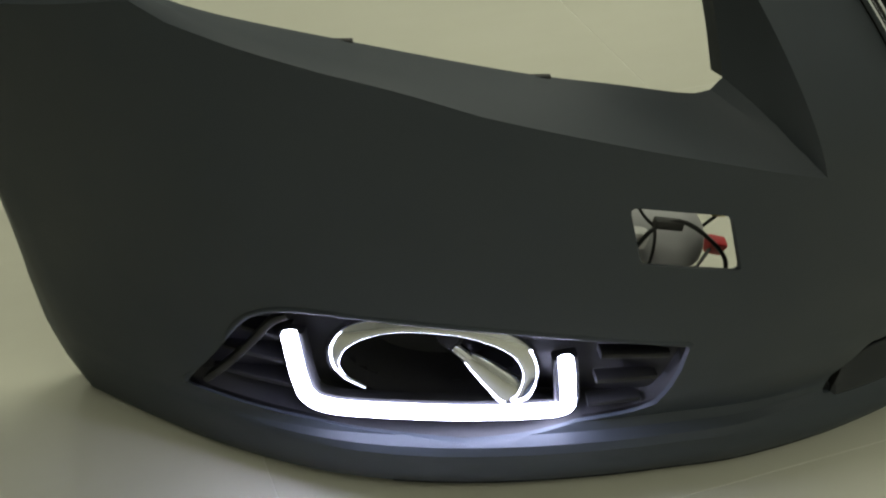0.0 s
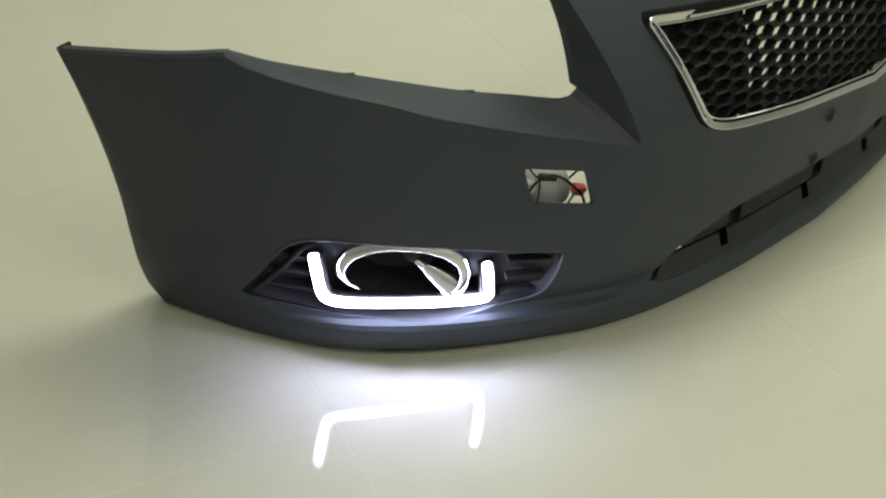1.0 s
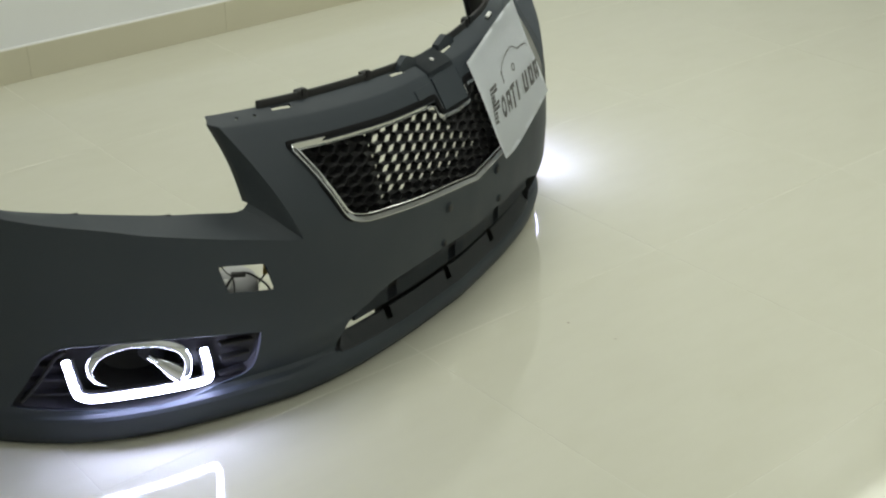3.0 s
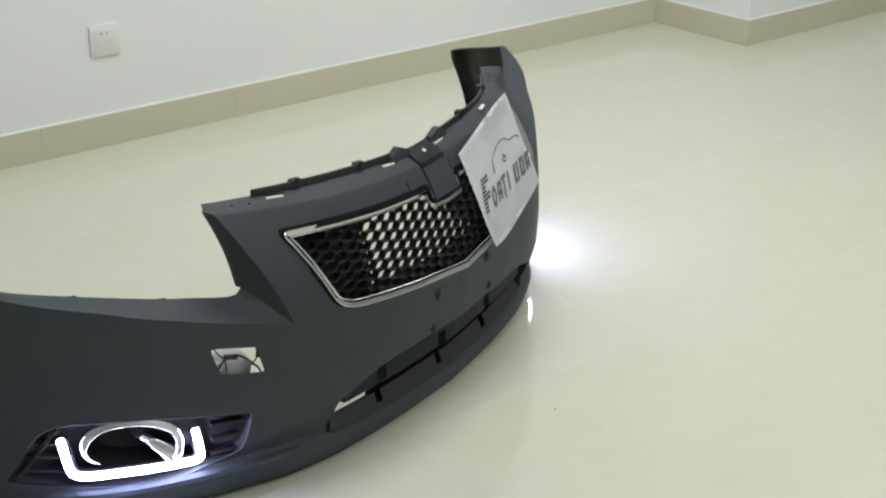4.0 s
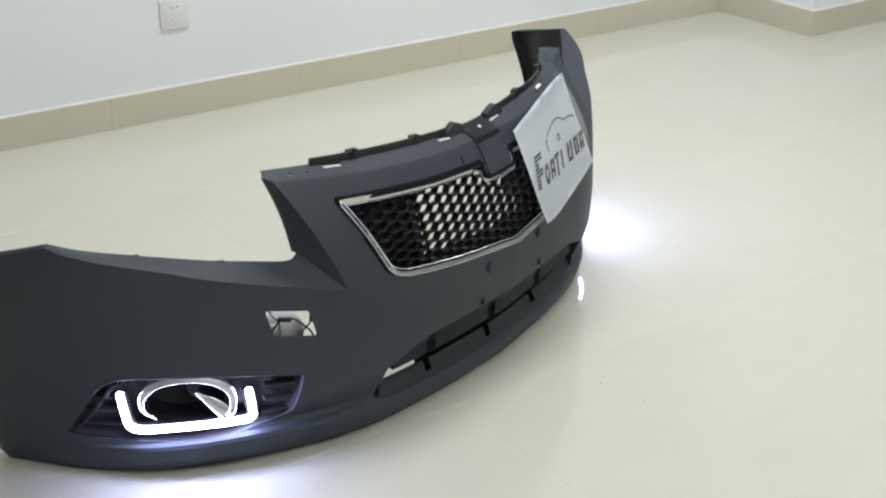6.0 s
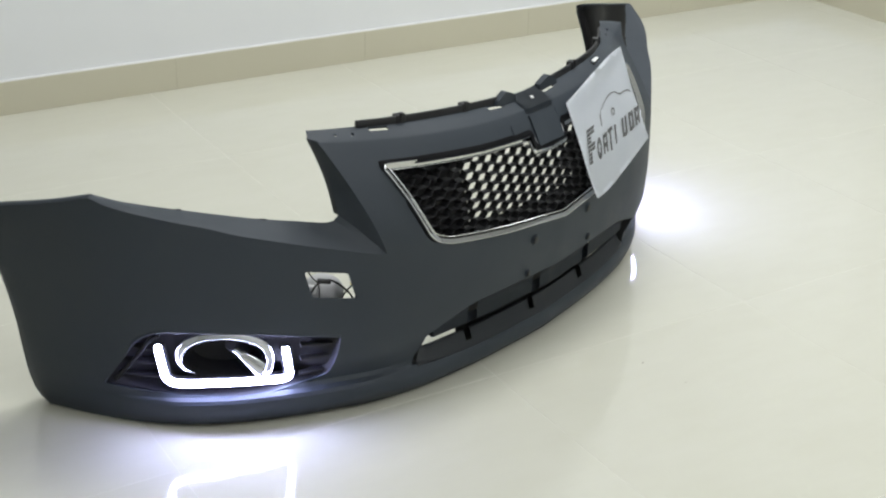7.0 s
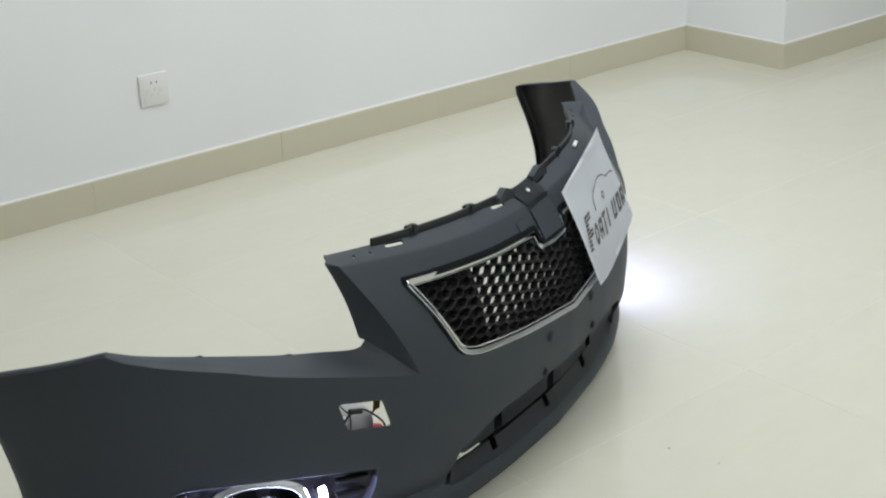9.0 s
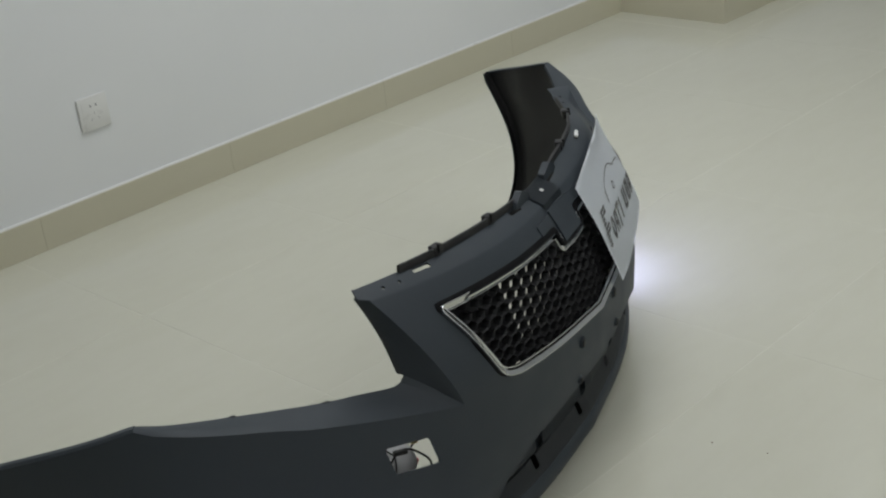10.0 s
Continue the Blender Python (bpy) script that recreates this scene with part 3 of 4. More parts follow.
def inside(x, z, pts):
    hit = False
    n = len(pts)
    for i in range(n):
        (xa, za), (xb, zb) = pts[i], pts[(i + 1) % n]
        if (za > z) != (zb > z) and x < xa + (xb - xa) * (z - za) / (zb - za):
            hit = not hit
    return hit


def honeycomb():
    """Elongated hexagon cells with walls that run back from the nose."""
    bm = bmesh.new()
    col, row = 0.0268, 0.0160
    for i in range(-16, 17):
        for j in range(-2, 16):
            cx, cz = i * col, 0.250 + j * row + (row / 2 if i % 2 else 0)
            corners = [(cx + dx * col * 0.667, cz + dz * row * 0.5) for dx, dz in ((1, 0), (0.5, 1), (-0.5, 1), (-1, 0), (-0.5, -1), (0.5, -1))]
            if not any(inside(x, z, grille_line) for x, z in corners + [(cx, cz)]):
                continue
            rings = []
            for k, back in ((1.0, 0.0092), (0.94, 0.008), (0.90, 0.0092), (0.87, 0.0203)):
                ring = []
                for x, z in corners:
                    px, pz = cx + (x - cx) * k, cz + (z - cz) * k
                    px = min(max(px, -0.40), 0.40)
                    pz = min(max(pz, 0.245), 0.445)
                    p = Vector((px, nose_y(px, pz) + back, pz))
                    ring.append(bm.verts.new(p))
                rings.append(ring)
            for a, c in zip(rings, rings[1:]):
                for q in range(6):
                    bm.faces.new((a[q], a[(q + 1) % 6], c[(q + 1) % 6], c[q]))
    return bm


bm = honeycomb()
mesh_ob = part("honeycomb_mesh", bm, MESH_BLACK, grille, "black plastic honeycomb mesh", 20)
# keep what lies within the frame
bm = bmesh.new()
bm.from_mesh(mesh_ob.data)
bmesh.ops.delete(bm, geom=[f for f in bm.faces if not inside(f.calc_center_median().x * 0.99, f.calc_center_median().z, grille_line)], context="FACES")
bm.to_mesh(mesh_ob.data)
bm.free()

# frame
frame_line = low + [(-x, z) for x, z in low[::-1][1:]]
top_half = resample(round_corners(GRILLE_TOP, [0, 0.01, 0.01, 0.01, 0.002, 0.002, 0], 3), 160)
top_line = [(-x, z) for x, z in top_half[1:]] + [(x, z) for x, z in top_half[::-1][1:-1]]
frame_pts = resample(np.array(frame_line + top_line + [frame_line[0]]), 520)[:-1]
# the upper arm lies deeper, under the edge of the skin
pairs = [nose_point(x, z, 0.002 - 0.005 * smooth_step((0.345 - abs(x)) / 0.025) * (z > 0.374)) for x, z in frame_pts]
part("chrome_frame", sweep([p for p, n in pairs], [n for p, n in pairs], [(-0.0062, -0.005), (0.0066, -0.005), (0.0066, -0.0018), (0.0058, -0.0008), (0.0046, -0.0009), (0.0036, -0.0020), (-0.0004, 0.0012), (-0.0030, 0.0036), (-0.0046, 0.0046), (-0.0058, 0.0042), (-0.0062, 0.0030)], True), CHROME, grille, "polished chrome frame", 50)
# black strip in place of a cut gap, its shade painted in
pairs = [nose_point(x * (1.012 if z > 0.305 else 1.0), z + (0.0065 if z > 0.374 and i > 60 else -0.001), -0.0012) for i, (x, z) in enumerate(frame_pts)]
part("frame_gap", sweep([p for p, n in pairs], [n for p, n in pairs], rounded(0.011, 0.006, 0.002, 2), True), GAP_BLACK, grille, "black strip painted as the shaded gap round the chrome frame", 50)
# closed ends behind the mesh
for side in (-1, 1):
    bm = bmesh.new()
    rows = []
    for x in np.linspace(0.205, 0.41, 14):
        rows.append([Vector((side * x, nose_y(side * min(x, 0.40), z) + 0.034 + 0.01 * (x < 0.27), z)) for z in np.linspace(0.262, 0.442, 8)])
    grid_faces(bm, rows)
    bmesh.ops.solidify(bm, geom=list(bm.faces), thickness=0.003)
    part("backing_plate", bm, INNER, grille, "black plate behind the mesh end")

bm = bmesh.new()
grid_faces(bm, [[Vector((x, nose_y(x, z) + 0.046, z)) for z in np.linspace(0.205, 0.274 + 0.05 * abs(x), 7)] for x in np.linspace(-0.21, 0.21, 29)])
bmesh.ops.solidify(bm, geom=list(bm.faces), thickness=0.003)
part("lower_backing", bm, INNER, grille, "black strip behind the lower cells")

# badge bracket: a raised tongue from the notch up over the flange, with a wing on each side
def raised(x0, x1, z0, z1, out, nx=9, nz=8):
    bm = bmesh.new()
    rows = []
    for x in np.linspace(x0, x1, nx):
        col = [nose_point(x, z, out)[0] for z in np.linspace(z0, z1, nz)]
        rows.append([nose_point(x, z0, -0.004)[0]] + col + [nose_point(x, z1, -0.004)[0]])
    rows.insert(0, [nose_point(x0, z, -0.004)[0] for z in (z0, *np.linspace(z0, z1, nz), z1)])
    rows.append([nose_point(x1, z, -0.004)[0] for z in (z0, *np.linspace(z0, z1, nz), z1)])
    grid_faces(bm, rows)
    return bm


bracket = part("badge_bracket", raised(-0.0375, 0.0375, 0.3865, 0.4360, 0.0032), PRIMER, bumper, "raised bracket for the badge")
part("bracket_wing", raised(-0.094, -0.0405, 0.4175, 0.4330, 0.0016), PRIMER, bracket)
part("bracket_wing", raised(0.0405, 0.094, 0.4175, 0.4330, 0.0016), PRIMER, bracket)
bm = bmesh.new()
rows = []
for x in np.linspace(-0.0385, 0.0385, 11):
    u = abs(x) / 0.473
    f, k = beam_front(u), beam_back(u)
    rows.append([Vector((x, f.y - 0.0045, f.z - 0.004)), Vector((x, f.y - 0.001, f.z + 0.0035)), Vector((x, f.y + 0.006, f.z + 0.0078)), Vector((x, k.y, k.z + 0.0045)), Vector((x, k.y + 0.004, k.z + 0.004)), Vector((x, k.y + 0.005, k.z - 0.004))])
grid_faces(bm, rows)
bmesh.ops.solidify(bm, geom=list(bm.faces), thickness=0.003)
part("bracket_tongue", bm, PRIMER, bracket)
f = beam_front(0.0)
bm = bevelled_box(-0.0035, -0.0035, -0.001, 0.0035, 0.0035, 0.001, 0.0006, Matrix.Translation((0.004, f.y + 0.016, f.z + 0.0130)) @ pose(0, 0, 0, 20))
part("clip_slot", bm, WHITE_PLASTIC, bracket)

# mounting rail with clips along the back of the top flange
for side in (-1, 1):
    us = np.linspace(0.10, 0.83, 40)
    pts, ups = [], []
    for u in us:
        p = beam_back(u) + Vector((0, -0.002, 0.004))
        pts.append(Vector((side * -p.x, p.y, p.z)))
        ups.append(Vector((0, 0, 1)))
    rail = part("mounting_rail", sweep(pts, ups, rounded(0.005, 0.013, 0.0015, 2)), INNER, bumper, "black mounting rail on the top flange")
    for u, w, h in ((0.648, 0.020, 0.010), (0.345, 0.018, 0.010)):
        p = beam_back(u)
        bm = bevelled_box(-w / 2, -0.006, -0.006, w / 2, 0.008, h, 0.0025, Matrix.Translation((side * -p.x, p.y, p.z + 0.003)) @ pose(0, 0, 0, 0, 0, side * 14))
        box(bm, -0.003, -0.009, 0.0, 0.003, -0.004, h + 0.003, Matrix.Translation((side * -p.x, p.y, p.z + 0.003)) @ pose(0, 0, 0, 0, 0, side * 14))
        part("clip", bm, INNER, rail)
    bm = prism([(side * x, z) for x, z in ((0.092, 0.460), (0.086, 0.470), (0.066, 0.4805), (0.060, 0.4795), (0.037, 0.4690), (0.035, 0.456))], 0.104, 0.116)
    part("wedge", bm, PRIMER, rail)

# white plate added in the far slot, for the bright floor seen through it
f = beam_back(0.50)
bm = bevelled_box(-0.015, -0.0035, -0.002, 0.015, 0.0035, 0.002, 0.001, Matrix.Translation((-f.x, f.y - 0.016, f.z - 0.006)) @ pose(0, 0, 0, 20, 0, 14))
part("slot_clip", bm, WHITE_PLASTIC, bumper, "white plate added in a flange slot to look bright")

# ---- lower intake ----
intake = new("lower_intake")
intake.parent = bumper
intake["label"] = "dark lower air intake with blade and webs"


def intake_span(x):
    return outline_span(INTAKE, min(max(abs(x), 0.004), 0.349)) or (0.07, 0.08)


def behind(x, d, z):
    """A point d metres behind the plan line at height z."""
    ax, side = abs(x), 1 if x >= 0 else -1
    y, q = np.interp(ax, PLAN[:, 0], PLAN[:, 1]), np.interp(ax, PLAN[:, 0], SLOPE)
    n = Vector((q, -1.0, 0)).normalized()
    return Vector((side * (ax - n.x * d), y - n.y * d, z))


def lower_panel(x):
    """Leans back from the lip to the dark slit."""
    lo, hi = intake_span(x)
    top = min(0.083, hi - 0.012)
    e = 0.013 * smooth_step((abs(x) - 0.336) / 0.010)     # runs on behind the skin at both ends
    return [(0.027 + e, lo - 0.010), (0.0220 + e, lo - 0.001), (0.0240 + e, lo + 0.005), (0.0275 + e, (lo + top) / 2 - 0.004), (0.0350 + e, top - 0.001), (0.0365 + e, top), (0.040 + e, top)]


def upper_panel(x):
    """The body's lower edge rolls back to the slit."""
    lo, hi = intake_span(x)
    foot = min(0.1030, hi - 0.004)
    return [(d, hi + (foot - hi) * f) for d, f in ((0.0052, -0.10), (0.0024, 0.02), (0.0060, 0.08), (0.0130, 0.16), (0.0185, 0.32), (0.0205, 0.58), (0.0195, 0.82), (0.0210, 0.95), (0.0260, 1.0), (0.046, 0.92))]


NOTCHES = (-0.211, -0.036, 0.139)


def notched(rule, reach, first, last, half_width, shift=0.0):
    """A panel with a notch left out at each web, between two of its rows."""
    bm = bmesh.new()
    xs = np.linspace(-reach, reach, 190)
    cols = [[bm.verts.new(behind(x, d, z)) for d, z in rule(x)] for x in xs]
    for k, (a, c) in enumerate(zip(cols, cols[1:])):
        mid = (xs[k] + xs[k + 1]) / 2
        for i in range(len(a) - 1):
            if first <= i <= last and any(abs(mid - w - shift) < half_width for w in NOTCHES):
                continue
            bm.faces.new((a[i], a[i + 1], c[i + 1], c[i]))
    bmesh.ops.solidify(bm, geom=list(bm.faces), thickness=0.0025)
    return bm


# lower panel takes the lightened grey, its brightness put into the colour
part("lower_panel", notched(lower_panel, 0.354, 3, 5, 0.0080), LIFTED_GREY, intake)
part("upper_panel", notched(upper_panel, 0.306, 3, 6, 0.0100, -0.003), PRIMER, intake)
bm = bmesh.new()                          # dark wall behind the slit, open at both ends
grid_faces(bm, [[behind(x, d, z) for d, z in ((0.060, 0.165), (0.056, 0.120), (0.054, 0.090), (0.052, 0.004))] for x in np.linspace(-0.222, 0.222, 70)])
bmesh.ops.solidify(bm, geom=list(bm.faces), thickness=0.0025)
part("back_panel", bm, INNER, intake)
for side in (-1, 1):                      # end walls
    bm = bmesh.new()
    edge = [(0.296, 0.138), (0.318, 0.131), (0.3305, 0.122), (0.336, 0.090), (0.3405, 0.056)]
    grid_faces(bm, [[skin(x, z, 0.002, side).lerp(behind(side * (x - 0.006), 0.058, z), t) for x, z in edge] for t in np.linspace(0, 1, 5)])
    bmesh.ops.solidify(bm, geom=list(bm.faces), thickness=0.0025)
    part("end_wall", bm, INNER, intake)
    bm = bmesh.new()                      # upper closing wall over the open slit
    grid_faces(bm, [[behind(side * x, d, z) for d, z in ((0.060, 0.150), (0.052, 0.120), (0.048, 0.0940))] for x in np.linspace(0.215, 0.350, 22)])
    bmesh.ops.solidify(bm, geom=list(bm.faces), thickness=0.0025)
    part("slit_cover", bm, GAP_BLACK, intake)

# black strip along the foot of the lip, painting in its contact shadow
bm = bmesh.new()
grid_faces(bm, [[skin(abs(x), z, d, 1 if x >= 0 else -1) for z, d in ((0.0005, 0.012), (0.0005, -0.0012), (0.005, -0.0014), (0.0125, -0.0012), (0.0130, 0.001))] for x in np.linspace(-0.66, 0.66, 170)])
part("lip_edge", bm, INNER, bumper, "black strip painted as the contact shadow under the lip")

# small clips on the ledge edge
for k in (0.33, 0.67):
    q = ledge_edge(k)
    for side in (-1, 1):
        bm = bevelled_box(-0.006, -0.0015, -0.004, 0.006, 0.0025, 0.0004, 0.0006, Matrix.Translation((side * -q.x, q.y, q.z)) @ pose(0, 0, 0, 0, 0, side * 38))
        part("ledge_clip", bm, INNER, bumper)

# number plate clips
for x, z, w in ((-0.082, 0.231, 0.0115), (0.086, 0.239, 0.0115), (-0.094, 0.168, 0.0085), (0.100, 0.174, 0.0085)):
    side = 1 if x > 0 else -1
    q = skin(abs(x), z, 0.0, side)
    bm = bmesh.new()
    bmesh.ops.create_cone(bm, cap_ends=True, segments=24, radius1=w, radius2=w * 0.8, depth=0.008)
    bmesh.ops.transform(bm, matrix=Matrix.Translation(q) @ pose(0, 0, 0, 90, 0, 0), verts=bm.verts)
    clip = part("plate_clip", bm, PRIMER, bumper, "", 40)
    bm = bevelled_box(-w * 0.75, -0.0065, -w * 0.35, w * 0.1, -0.0035, w * 0.6, 0.0008, Matrix.Translation(q))
    part("clip_hole", bm, BLACK_SLOT, clip)

# wiring behind the square opening
for side in (-1,):
    cable = new("lamp_cable")
    cable.parent = bumper

    def wire(knots, r, mat, name="wire"):
        pts = [Vector((side * -p[0], p[1], p[2])) for p in spline(knots, 8)]
        ups = [Vector((0, -1, 0.01))] * len(pts)
        return part(name, sweep(pts, ups, [(r * math.cos(a), r * math.sin(a)) for a in np.linspace(0, 2 * math.pi, 9)[:-1]]), mat, cable, "", 60)
    def run(*places):
        """A line behind the skin through (x, z, depth) places, as knots."""
        return [tuple(skin(x, z, d, -1)) for x, z, d in places]
    # arched strap, two thin leads, the plugs
    wire(run((0.530, 0.205, 0.034), (0.517, 0.236, 0.031), (0.506, 0.252, 0.030), (0.490, 0.255, 0.030), (0.472, 0.240, 0.030), (0.455, 0.212, 0.032), (0.445, 0.15, 0.06)), 0.0017, CABLE)
    wire(run((0.535, 0.300, 0.05), (0.515, 0.262, 0.036), (0.505, 0.245, 0.034), (0.505, 0.20, 0.045), (0.52, 0.15, 0.07)), 0.0012, CABLE)
    bm = bevelled_box(-0.011, -0.004, -0.0035, 0.011, 0.004, 0.0035, 0.0015, Matrix.Translation(skin(0.498, 0.2535, 0.031, side)) @ pose(0, 0, 0, 0, 12, side * 30))
    part("cable_clip", bm, CABLE, cable)
    bm = bevelled_box(-0.007, -0.005, -0.0045, 0.007, 0.005, 0.0045, 0.0012, Matrix.Translation(skin(0.503, 0.2335, 0.030, side)) @ pose(0, 10, 0, 0, 0, side * 30))
    part("plug", bm, CABLE, cable)
    bm = bmesh.new()                      # domed housing below the opening
    rows = []
    for k in np.linspace(0, 1, 9):
        w, h = math.cos(0.5 * math.pi * k ** 1.4), math.sin(0.5 * math.pi * k)
        rows.append([skin(0.487, 0.208, 0.075, side) + pose(0, 0, 0, 0, 6, side * 30) @ Vector((0.033 * w * math.cos(a), 0.038 * w * math.sin(a), 0.030 * h)) for a in np.linspace(0, 2 * math.pi, 25)])
    grid_faces(bm, rows)
    bmesh.ops.remove_doubles(bm, verts=bm.verts, dist=1e-5)
    part("lamp_housing", bm, STRAP, cable, "pale grey domed plastic lamp housing", 50)
    bm = bevelled_box(-0.006, -0.0015, -0.009, 0.006, 0.0015, 0.009, 0.0012, Matrix.Translation((-0.373, 0.183, 0.202)) @ pose(0, 0, 0, 0, 8, -30))
    part("tape_flag", bm, YELLOW, cable, "yellow tape flag on the lead")
    wire([(-0.373, 0.185, 0.194), (-0.385, 0.20, 0.165), (-0.39, 0.195, 0.13)], 0.0015, CABLE)
    bm = bevelled_box(-0.009, -0.006, -0.007, 0.009, 0.006, 0.007, 0.003, Matrix.Translation(skin(0.516, 0.238, 0.040, side)) @ pose(0, 0, 0, 0, 15, side * 30))
    part("white_connector", bm, WHITE_PLASTIC, cable, "white plastic connector")
    wire([tuple(skin(0.445, 0.15, 0.06, side)), (-0.38, 0.20, 0.115), (-0.318, 0.226, 0.113)], 0.0017, CABLE)
    bm = bevelled_box(-0.009, -0.006, -0.007, 0.009, 0.006, 0.007, 0.002, Matrix.Translation((-0.311, 0.227, 0.113)) @ pose(0, 0, 0, 15, 20, -25))
    part("red_plug", bm, RED_CABLE, cable, "small red plug")


# the free far end of the skin has sprung back from its true line
def sprung(x, y, z):
    if x < 0.2:
        return Vector((x, y, z))
    a = smooth_step((x - 0.22) / 0.24) * (1 - smooth_step((x - 0.50) / 0.25))
    bow = 0.045 * smooth_step((y - 0.40) / 0.15) * math.sin(math.pi * min(z / 0.36, 1)) * (x > 0.6)
    lean = 0.002 + 0.05 * max(z - 0.12, 0) + 0.25 * max(z - 0.36, 0)
    tuck = 0.006 * smooth_step((x - 0.40) / 0.08) * (1 - smooth_step((x - 0.60) / 0.1)) * (1 - smooth_step((z - 0.07) / 0.05))
    p = Vector((x - tuck, y + a * lean - bow, z - 0.020 * a * smooth_step((z - 0.28) / 0.18)))
    back = smooth_step((z - 0.28) / 0.09) * smooth_step((y - 0.33) / 0.10) * (1 - smooth_step((y - 0.42) / 0.10))   # the upper wing lies flatter
    p.x -= 0.013 * back
    p.y += 0.010 * back - 0.19 * max(y - 0.45, 0)
    w = smooth_step((x - 0.435) / 0.03) * smooth_step((p.z - 0.445) / 0.012) * (x < 0.5)     # the beam's end stands level
    p.x += w * (0.232 - p.y) * 0.8
    p.z += w * (0.473 - p.z) * 0.9
    return p


for ob in bumper.children_recursive:
    if ob.type == "MESH":
        for v in ob.data.vertices:
            v.co = sprung(*v.co)

# ---- paper sheet on the grille ----
P_TL, P_TR, P_BL, P_BR = Vector((0.090, 0.076, 0.4265)), Vector((0.372, 0.138, 0.455)), Vector((0.138, 0.023, 0.2405)), Vector((0.419, 0.084, 0.268))
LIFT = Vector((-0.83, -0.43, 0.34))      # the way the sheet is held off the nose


def sheet_grid(nu=25, nv=19):
    """The sheet laid over the nose, then eased like stiff paper."""
    grid = np.zeros((nu, nv, 3))
    for i, u in enumerate(np.linspace(0, 1, nu)):
        for j, v in enumerate(np.linspace(0, 1, nv)):
            p = P_TL.lerp(P_TR, u).lerp(P_BL.lerp(P_BR, u), v)
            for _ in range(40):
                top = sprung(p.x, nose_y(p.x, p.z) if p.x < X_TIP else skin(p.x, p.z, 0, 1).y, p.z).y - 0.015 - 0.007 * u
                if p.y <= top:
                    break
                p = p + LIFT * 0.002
            p.z -= 0.016 * math.sin(math.pi * u ** 0.8) * v ** 2
            p += Vector((0.18, -0.95, 0.2)) * (0.003 * math.sin(3.0 * u + 4.5 * v) * math.sin(math.pi * v) + 0.002 * math.sin(7 * u + 1) * v)
            grid[i, j] = p
    for turn in range(16):
        ease = grid.copy()
        ease[1:-1, 1:-1] = 0.25 * (grid[2:, 1:-1] + grid[:-2, 1:-1] + grid[1:-1, 2:] + grid[1:-1, :-2])
        ease[1:-1, [0, -1]] = 0.5 * (grid[2:, [0, -1]] + grid[:-2, [0, -1]])
        ease[[0, -1], 1:-1] = 0.5 * (grid[[0, -1], 2:] + grid[[0, -1], :-2])
        grid = 0.4 * grid + 0.6 * ease
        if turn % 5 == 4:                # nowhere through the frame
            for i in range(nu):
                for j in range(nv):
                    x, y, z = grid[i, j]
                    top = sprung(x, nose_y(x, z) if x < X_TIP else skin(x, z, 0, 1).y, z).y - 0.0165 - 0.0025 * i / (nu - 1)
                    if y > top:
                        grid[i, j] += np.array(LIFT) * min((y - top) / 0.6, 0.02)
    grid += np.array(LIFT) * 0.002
    return grid


SHEET = sheet_grid()


def sheet(u, v, out=0.0):
    """A point of the sheet, u along its long side, v from its top edge down."""
    a, c = min(max(u, 0), 1) * 24, min(max(v, 0), 1) * 18
    i, j = min(int(a), 23), min(int(c), 17)
    s, t = a - i, c - j
    p = (SHEET[i, j] * (1 - s) + SHEET[i + 1, j] * s) * (1 - t) + (SHEET[i, j + 1] * (1 - s) + SHEET[i + 1, j + 1] * s) * t
    return Vector(p) + Vector((0.18, -0.95, 0.2)).normalized() * out


bm = bmesh.new()
grid_faces(bm, [[sheet(u, v) for v in np.linspace(0, 1, 19)] for u in np.linspace(0, 1, 25)])
bmesh.ops.solidify(bm, geom=list(bm.faces), thickness=0.0006)
paper = new("paper_sheet")
tagged(paper, "white paper sheet with a grey printed emblem taped over the grille", "paper sheet")
page = part("page", bm, PAPER, paper, "", 60)


def print_patch(corners, mat, name, nu=5, nv=3):
    """A printed patch between four places of the sheet (u, v)."""
    a, c, d, e = corners
    bm = bmesh.new()
    rows = []
    for s in np.linspace(0, 1, nu):
        top = (a[0] + (c[0] - a[0]) * s, a[1] + (c[1] - a[1]) * s)
        bot = (e[0] + (d[0] - e[0]) * s, e[1] + (d[1] - e[1]) * s)
        rows.append([sheet(top[0] + (bot[0] - top[0]) * t, top[1] + (bot[1] - top[1]) * t, 0.0013) for t in np.linspace(0, 1, nv)])
    grid_faces(bm, rows)
    return part(name, bm, mat, page, "", 60)


RISE, SLANT = 0.13, 0.30                 # the print's tilt and the lean of its bars


def bar(u, v, w, h, mat=INK, name="printed_bar"):
    def at(a, c):
        return (a - SLANT * (c - 0.62), c + RISE * (a - 0.1))
    return print_patch((at(u, v), at(u + w, v), at(u + w, v + h), at(u, v + h)), mat, name)


for k in range(9):                       # striped block
    bar(0.070, 0.375 + 0.034 * k, 0.135 if k in (0, 1, 4, 5) else 0.068, 0.026)
# upright and level bars of the print
for u in (0.360, 0.415, 0.485, 0.575, 0.695, 0.745, 0.805, 0.850, 0.900, 0.945):
    bar(u, 0.525 if u != 0.485 else 0.545, 0.026, 0.155)
for u, v, w in ((0.385, 0.525, 0.035), (0.385, 0.60, 0.035), (0.455, 0.515, 0.085), (0.720, 0.650, 0.03), (0.830, 0.53, 0.02), (0.830, 0.65, 0.02), (0.925, 0.53, 0.02), (0.925, 0.61, 0.02)):
    bar(u, v, w, 0.034)


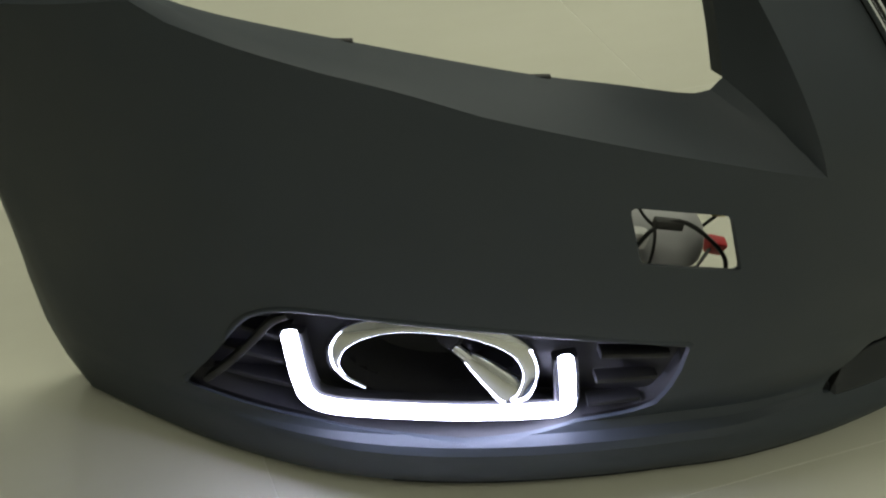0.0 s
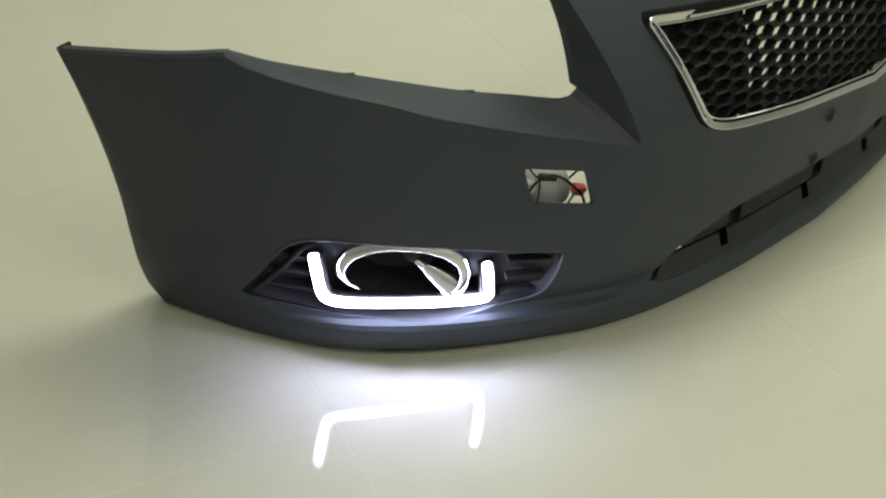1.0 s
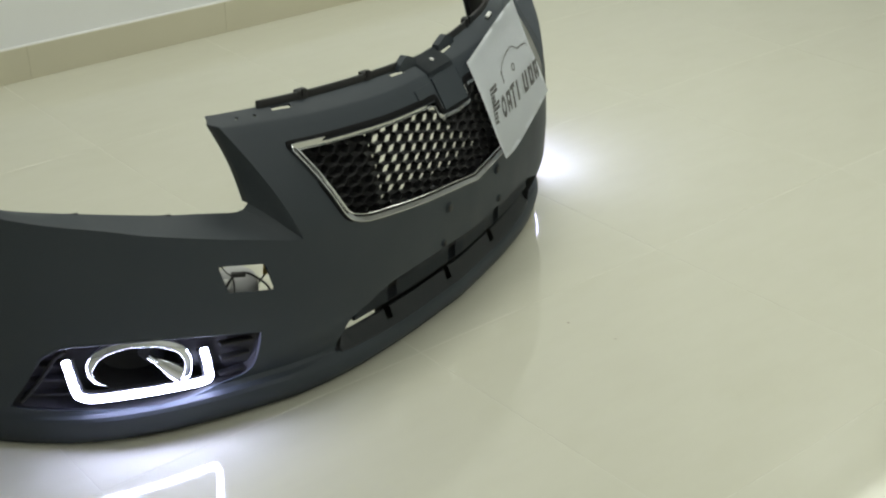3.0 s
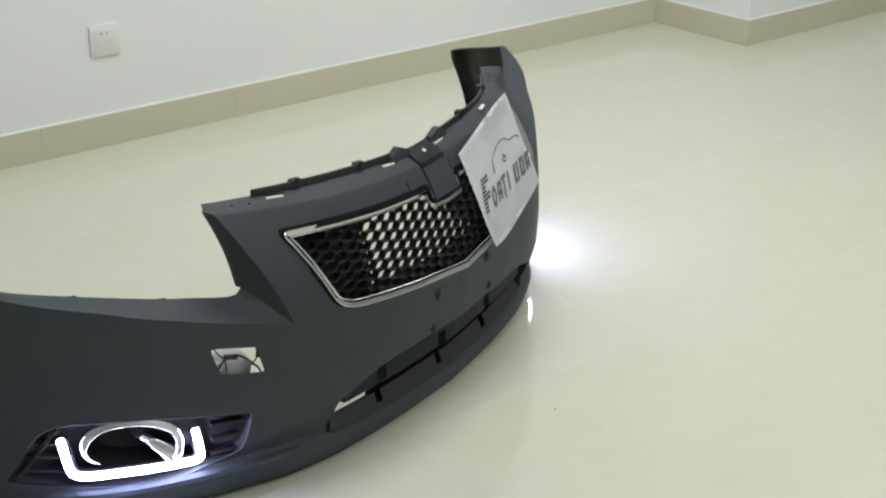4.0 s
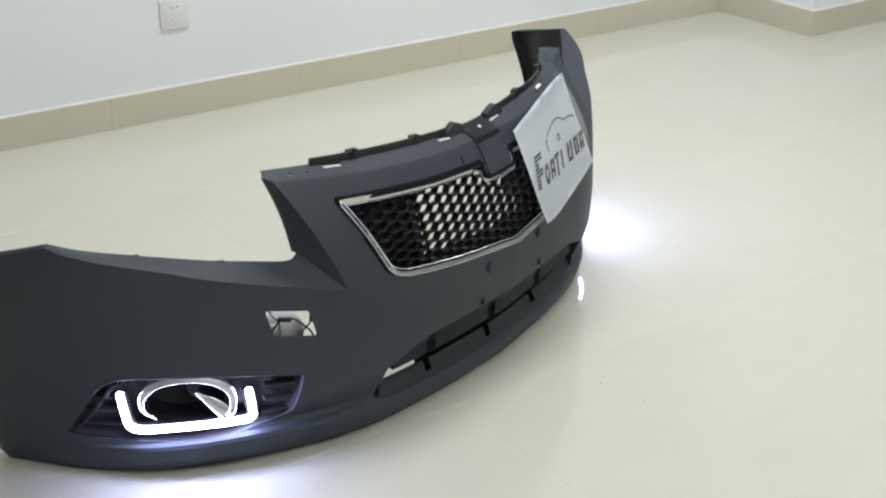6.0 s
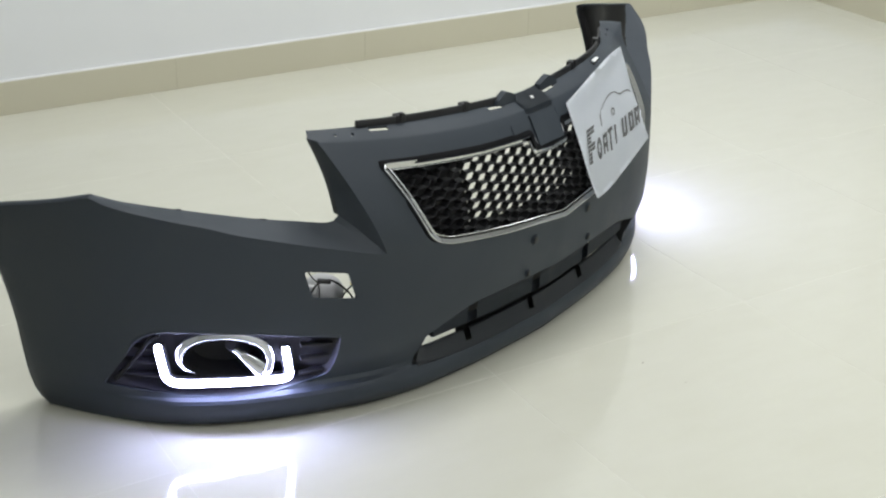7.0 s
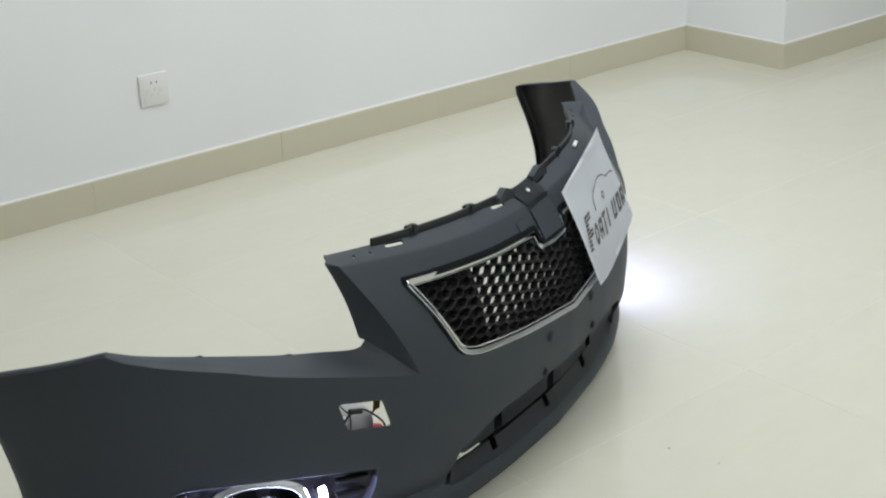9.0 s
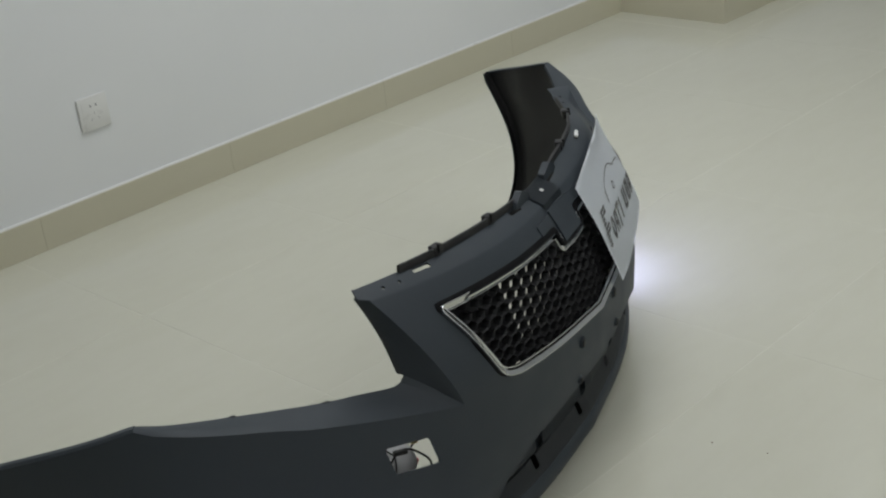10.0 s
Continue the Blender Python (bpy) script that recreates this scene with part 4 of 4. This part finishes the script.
def print_line(knots, width, mat, name):
    pts = spline(knots, 6)
    bm = bmesh.new()
    rows = []
    for i, (u, v) in enumerate(pts):
        a, c = pts[max(i - 1, 0)], pts[min(i + 1, len(pts) - 1)]
        du, dv = (c[0] - a[0]) * 1.41, c[1] - a[1]
        n = math.hypot(du, dv)
        ou, ov = -dv / n * width / 1.41, du / n * width
        rows.append([sheet(u - ou, v - ov, 0.0013), sheet(u + ou, v + ov, 0.0013)])
    grid_faces(bm, rows)
    return part(name, bm, mat, page, "", 60)


print_line(((0.424, 0.385), (0.455, 0.345), (0.54, 0.314), (0.63, 0.300), (0.715, 0.322), (0.791, 0.388), (0.86, 0.405), (0.926, 0.430), (0.95, 0.466)), 0.0055, INK, "printed_outline")
print_patch(((0.412, 0.37), (0.428, 0.37), (0.420, 0.48), (0.405, 0.48)), INK, "printed_bar")
bm = bmesh.new()
grid_faces(bm, [[sheet(0.636 + r * 0.74 * math.cos(a), 0.471 + r * math.sin(a), 0.0013) for r in (0.022, 0.036)] for a in np.linspace(0, 2 * math.pi, 19)])
part("printed_ring", bm, INK, page, "", 60)
bm = bmesh.new()
grid_faces(bm, [[sheet(0.290 + r * 0.50 * math.cos(a) - 0.25 * r * math.sin(a), 0.625 + r * math.sin(a), 0.0013) for r in (0.045, 0.090)] for a in np.linspace(0, 2 * math.pi, 25)])
part("printed_wheel", bm, INK, page, "", 60)

# ---- wall socket ----
socket = new("wall_socket")
socket.matrix_world = WALL
tagged(socket, "square white plastic power socket on the white wall", "power socket")
plate = part("cover_plate", bevelled_box(0.0, -0.0075, 0.256, 0.086, 0.0, 0.342, 0.0025), WHITE_PLASTIC, socket)
part("raised_face", bevelled_box(0.010, -0.0082, 0.266, 0.076, -0.006, 0.332, 0.0006), WHITE_PLASTIC, plate)
for x, z, turn in ((0.035, 0.318, 0), (0.051, 0.318, 0), (0.033, 0.283, 32), (0.053, 0.283, -32), (0.043, 0.298, 0)):
    wide = 0.0019 if z > 0.31 else 0.0010
    bm = bevelled_box(-wide, -0.0088, -0.0036, wide, -0.0075, 0.0036, 0.0003, pose(x, 0, z, 0, turn, 0), 1)
    part("pin_slot", bm, PIN_GREY if z > 0.31 else FAINT_GREY, plate)

# ---- crumbs of dirt on the floor ----
for x, y, r in ((0.028, -0.167, 0.0019), (0.020, -0.262, 0.0013)):
    bm = bmesh.new()
    bmesh.ops.create_icosphere(bm, subdivisions=2, radius=r)
    for v in bm.verts:
        v.co *= 0.8 + 0.4 * random.random()
        v.co.z = max(v.co.z * 0.5, -0.2 * r)
    bmesh.ops.translate(bm, vec=(x, y, 0.2 * r), verts=bm.verts)
    tagged(link("dirt_crumb", bm, CRUMB), "tiny brown crumb of dirt on the tiles", "dirt", "crumbs on the floor")

# ---- floor ----
bm = bmesh.new()
box(bm, WEST - 0.2, SOUTH - 0.2, -0.12, EAST + 0.2, 0.2, -0.0003)
floor = link("floor", bm, GROUT, smooth=0)
floor.matrix_world = WALL
tagged(floor, "glossy cream polished tile floor reflecting the light", "floor", kind="structure")
bm = bevelled_box(0.0004, 0.0004, -0.010, 0.5996, 0.5996, 0.0, 0.0003, segments=1)
first = part("tile", bm, TILE, floor, smooth=0)
for i in range(-9, 9):
    for j in range(-9, 2):
        ob = first if (i, j) == (-9, -9) else new("tile", first.data)
        ob.parent = floor
        ob.location = (0.35 + 0.6 * i, -0.55 + 0.6 * j, 0)

ceiling_panel(0.7, 0.15, 2.80, 2.2, 1.0, 46, WALL_TURN)
ceiling_panel(-0.2, -2.6, 2.80, 2.2, 1.0, 42, WALL_TURN)
ceiling_panel(3.42, -0.35, 2.80, 0.6, 0.6, 6, WALL_TURN)
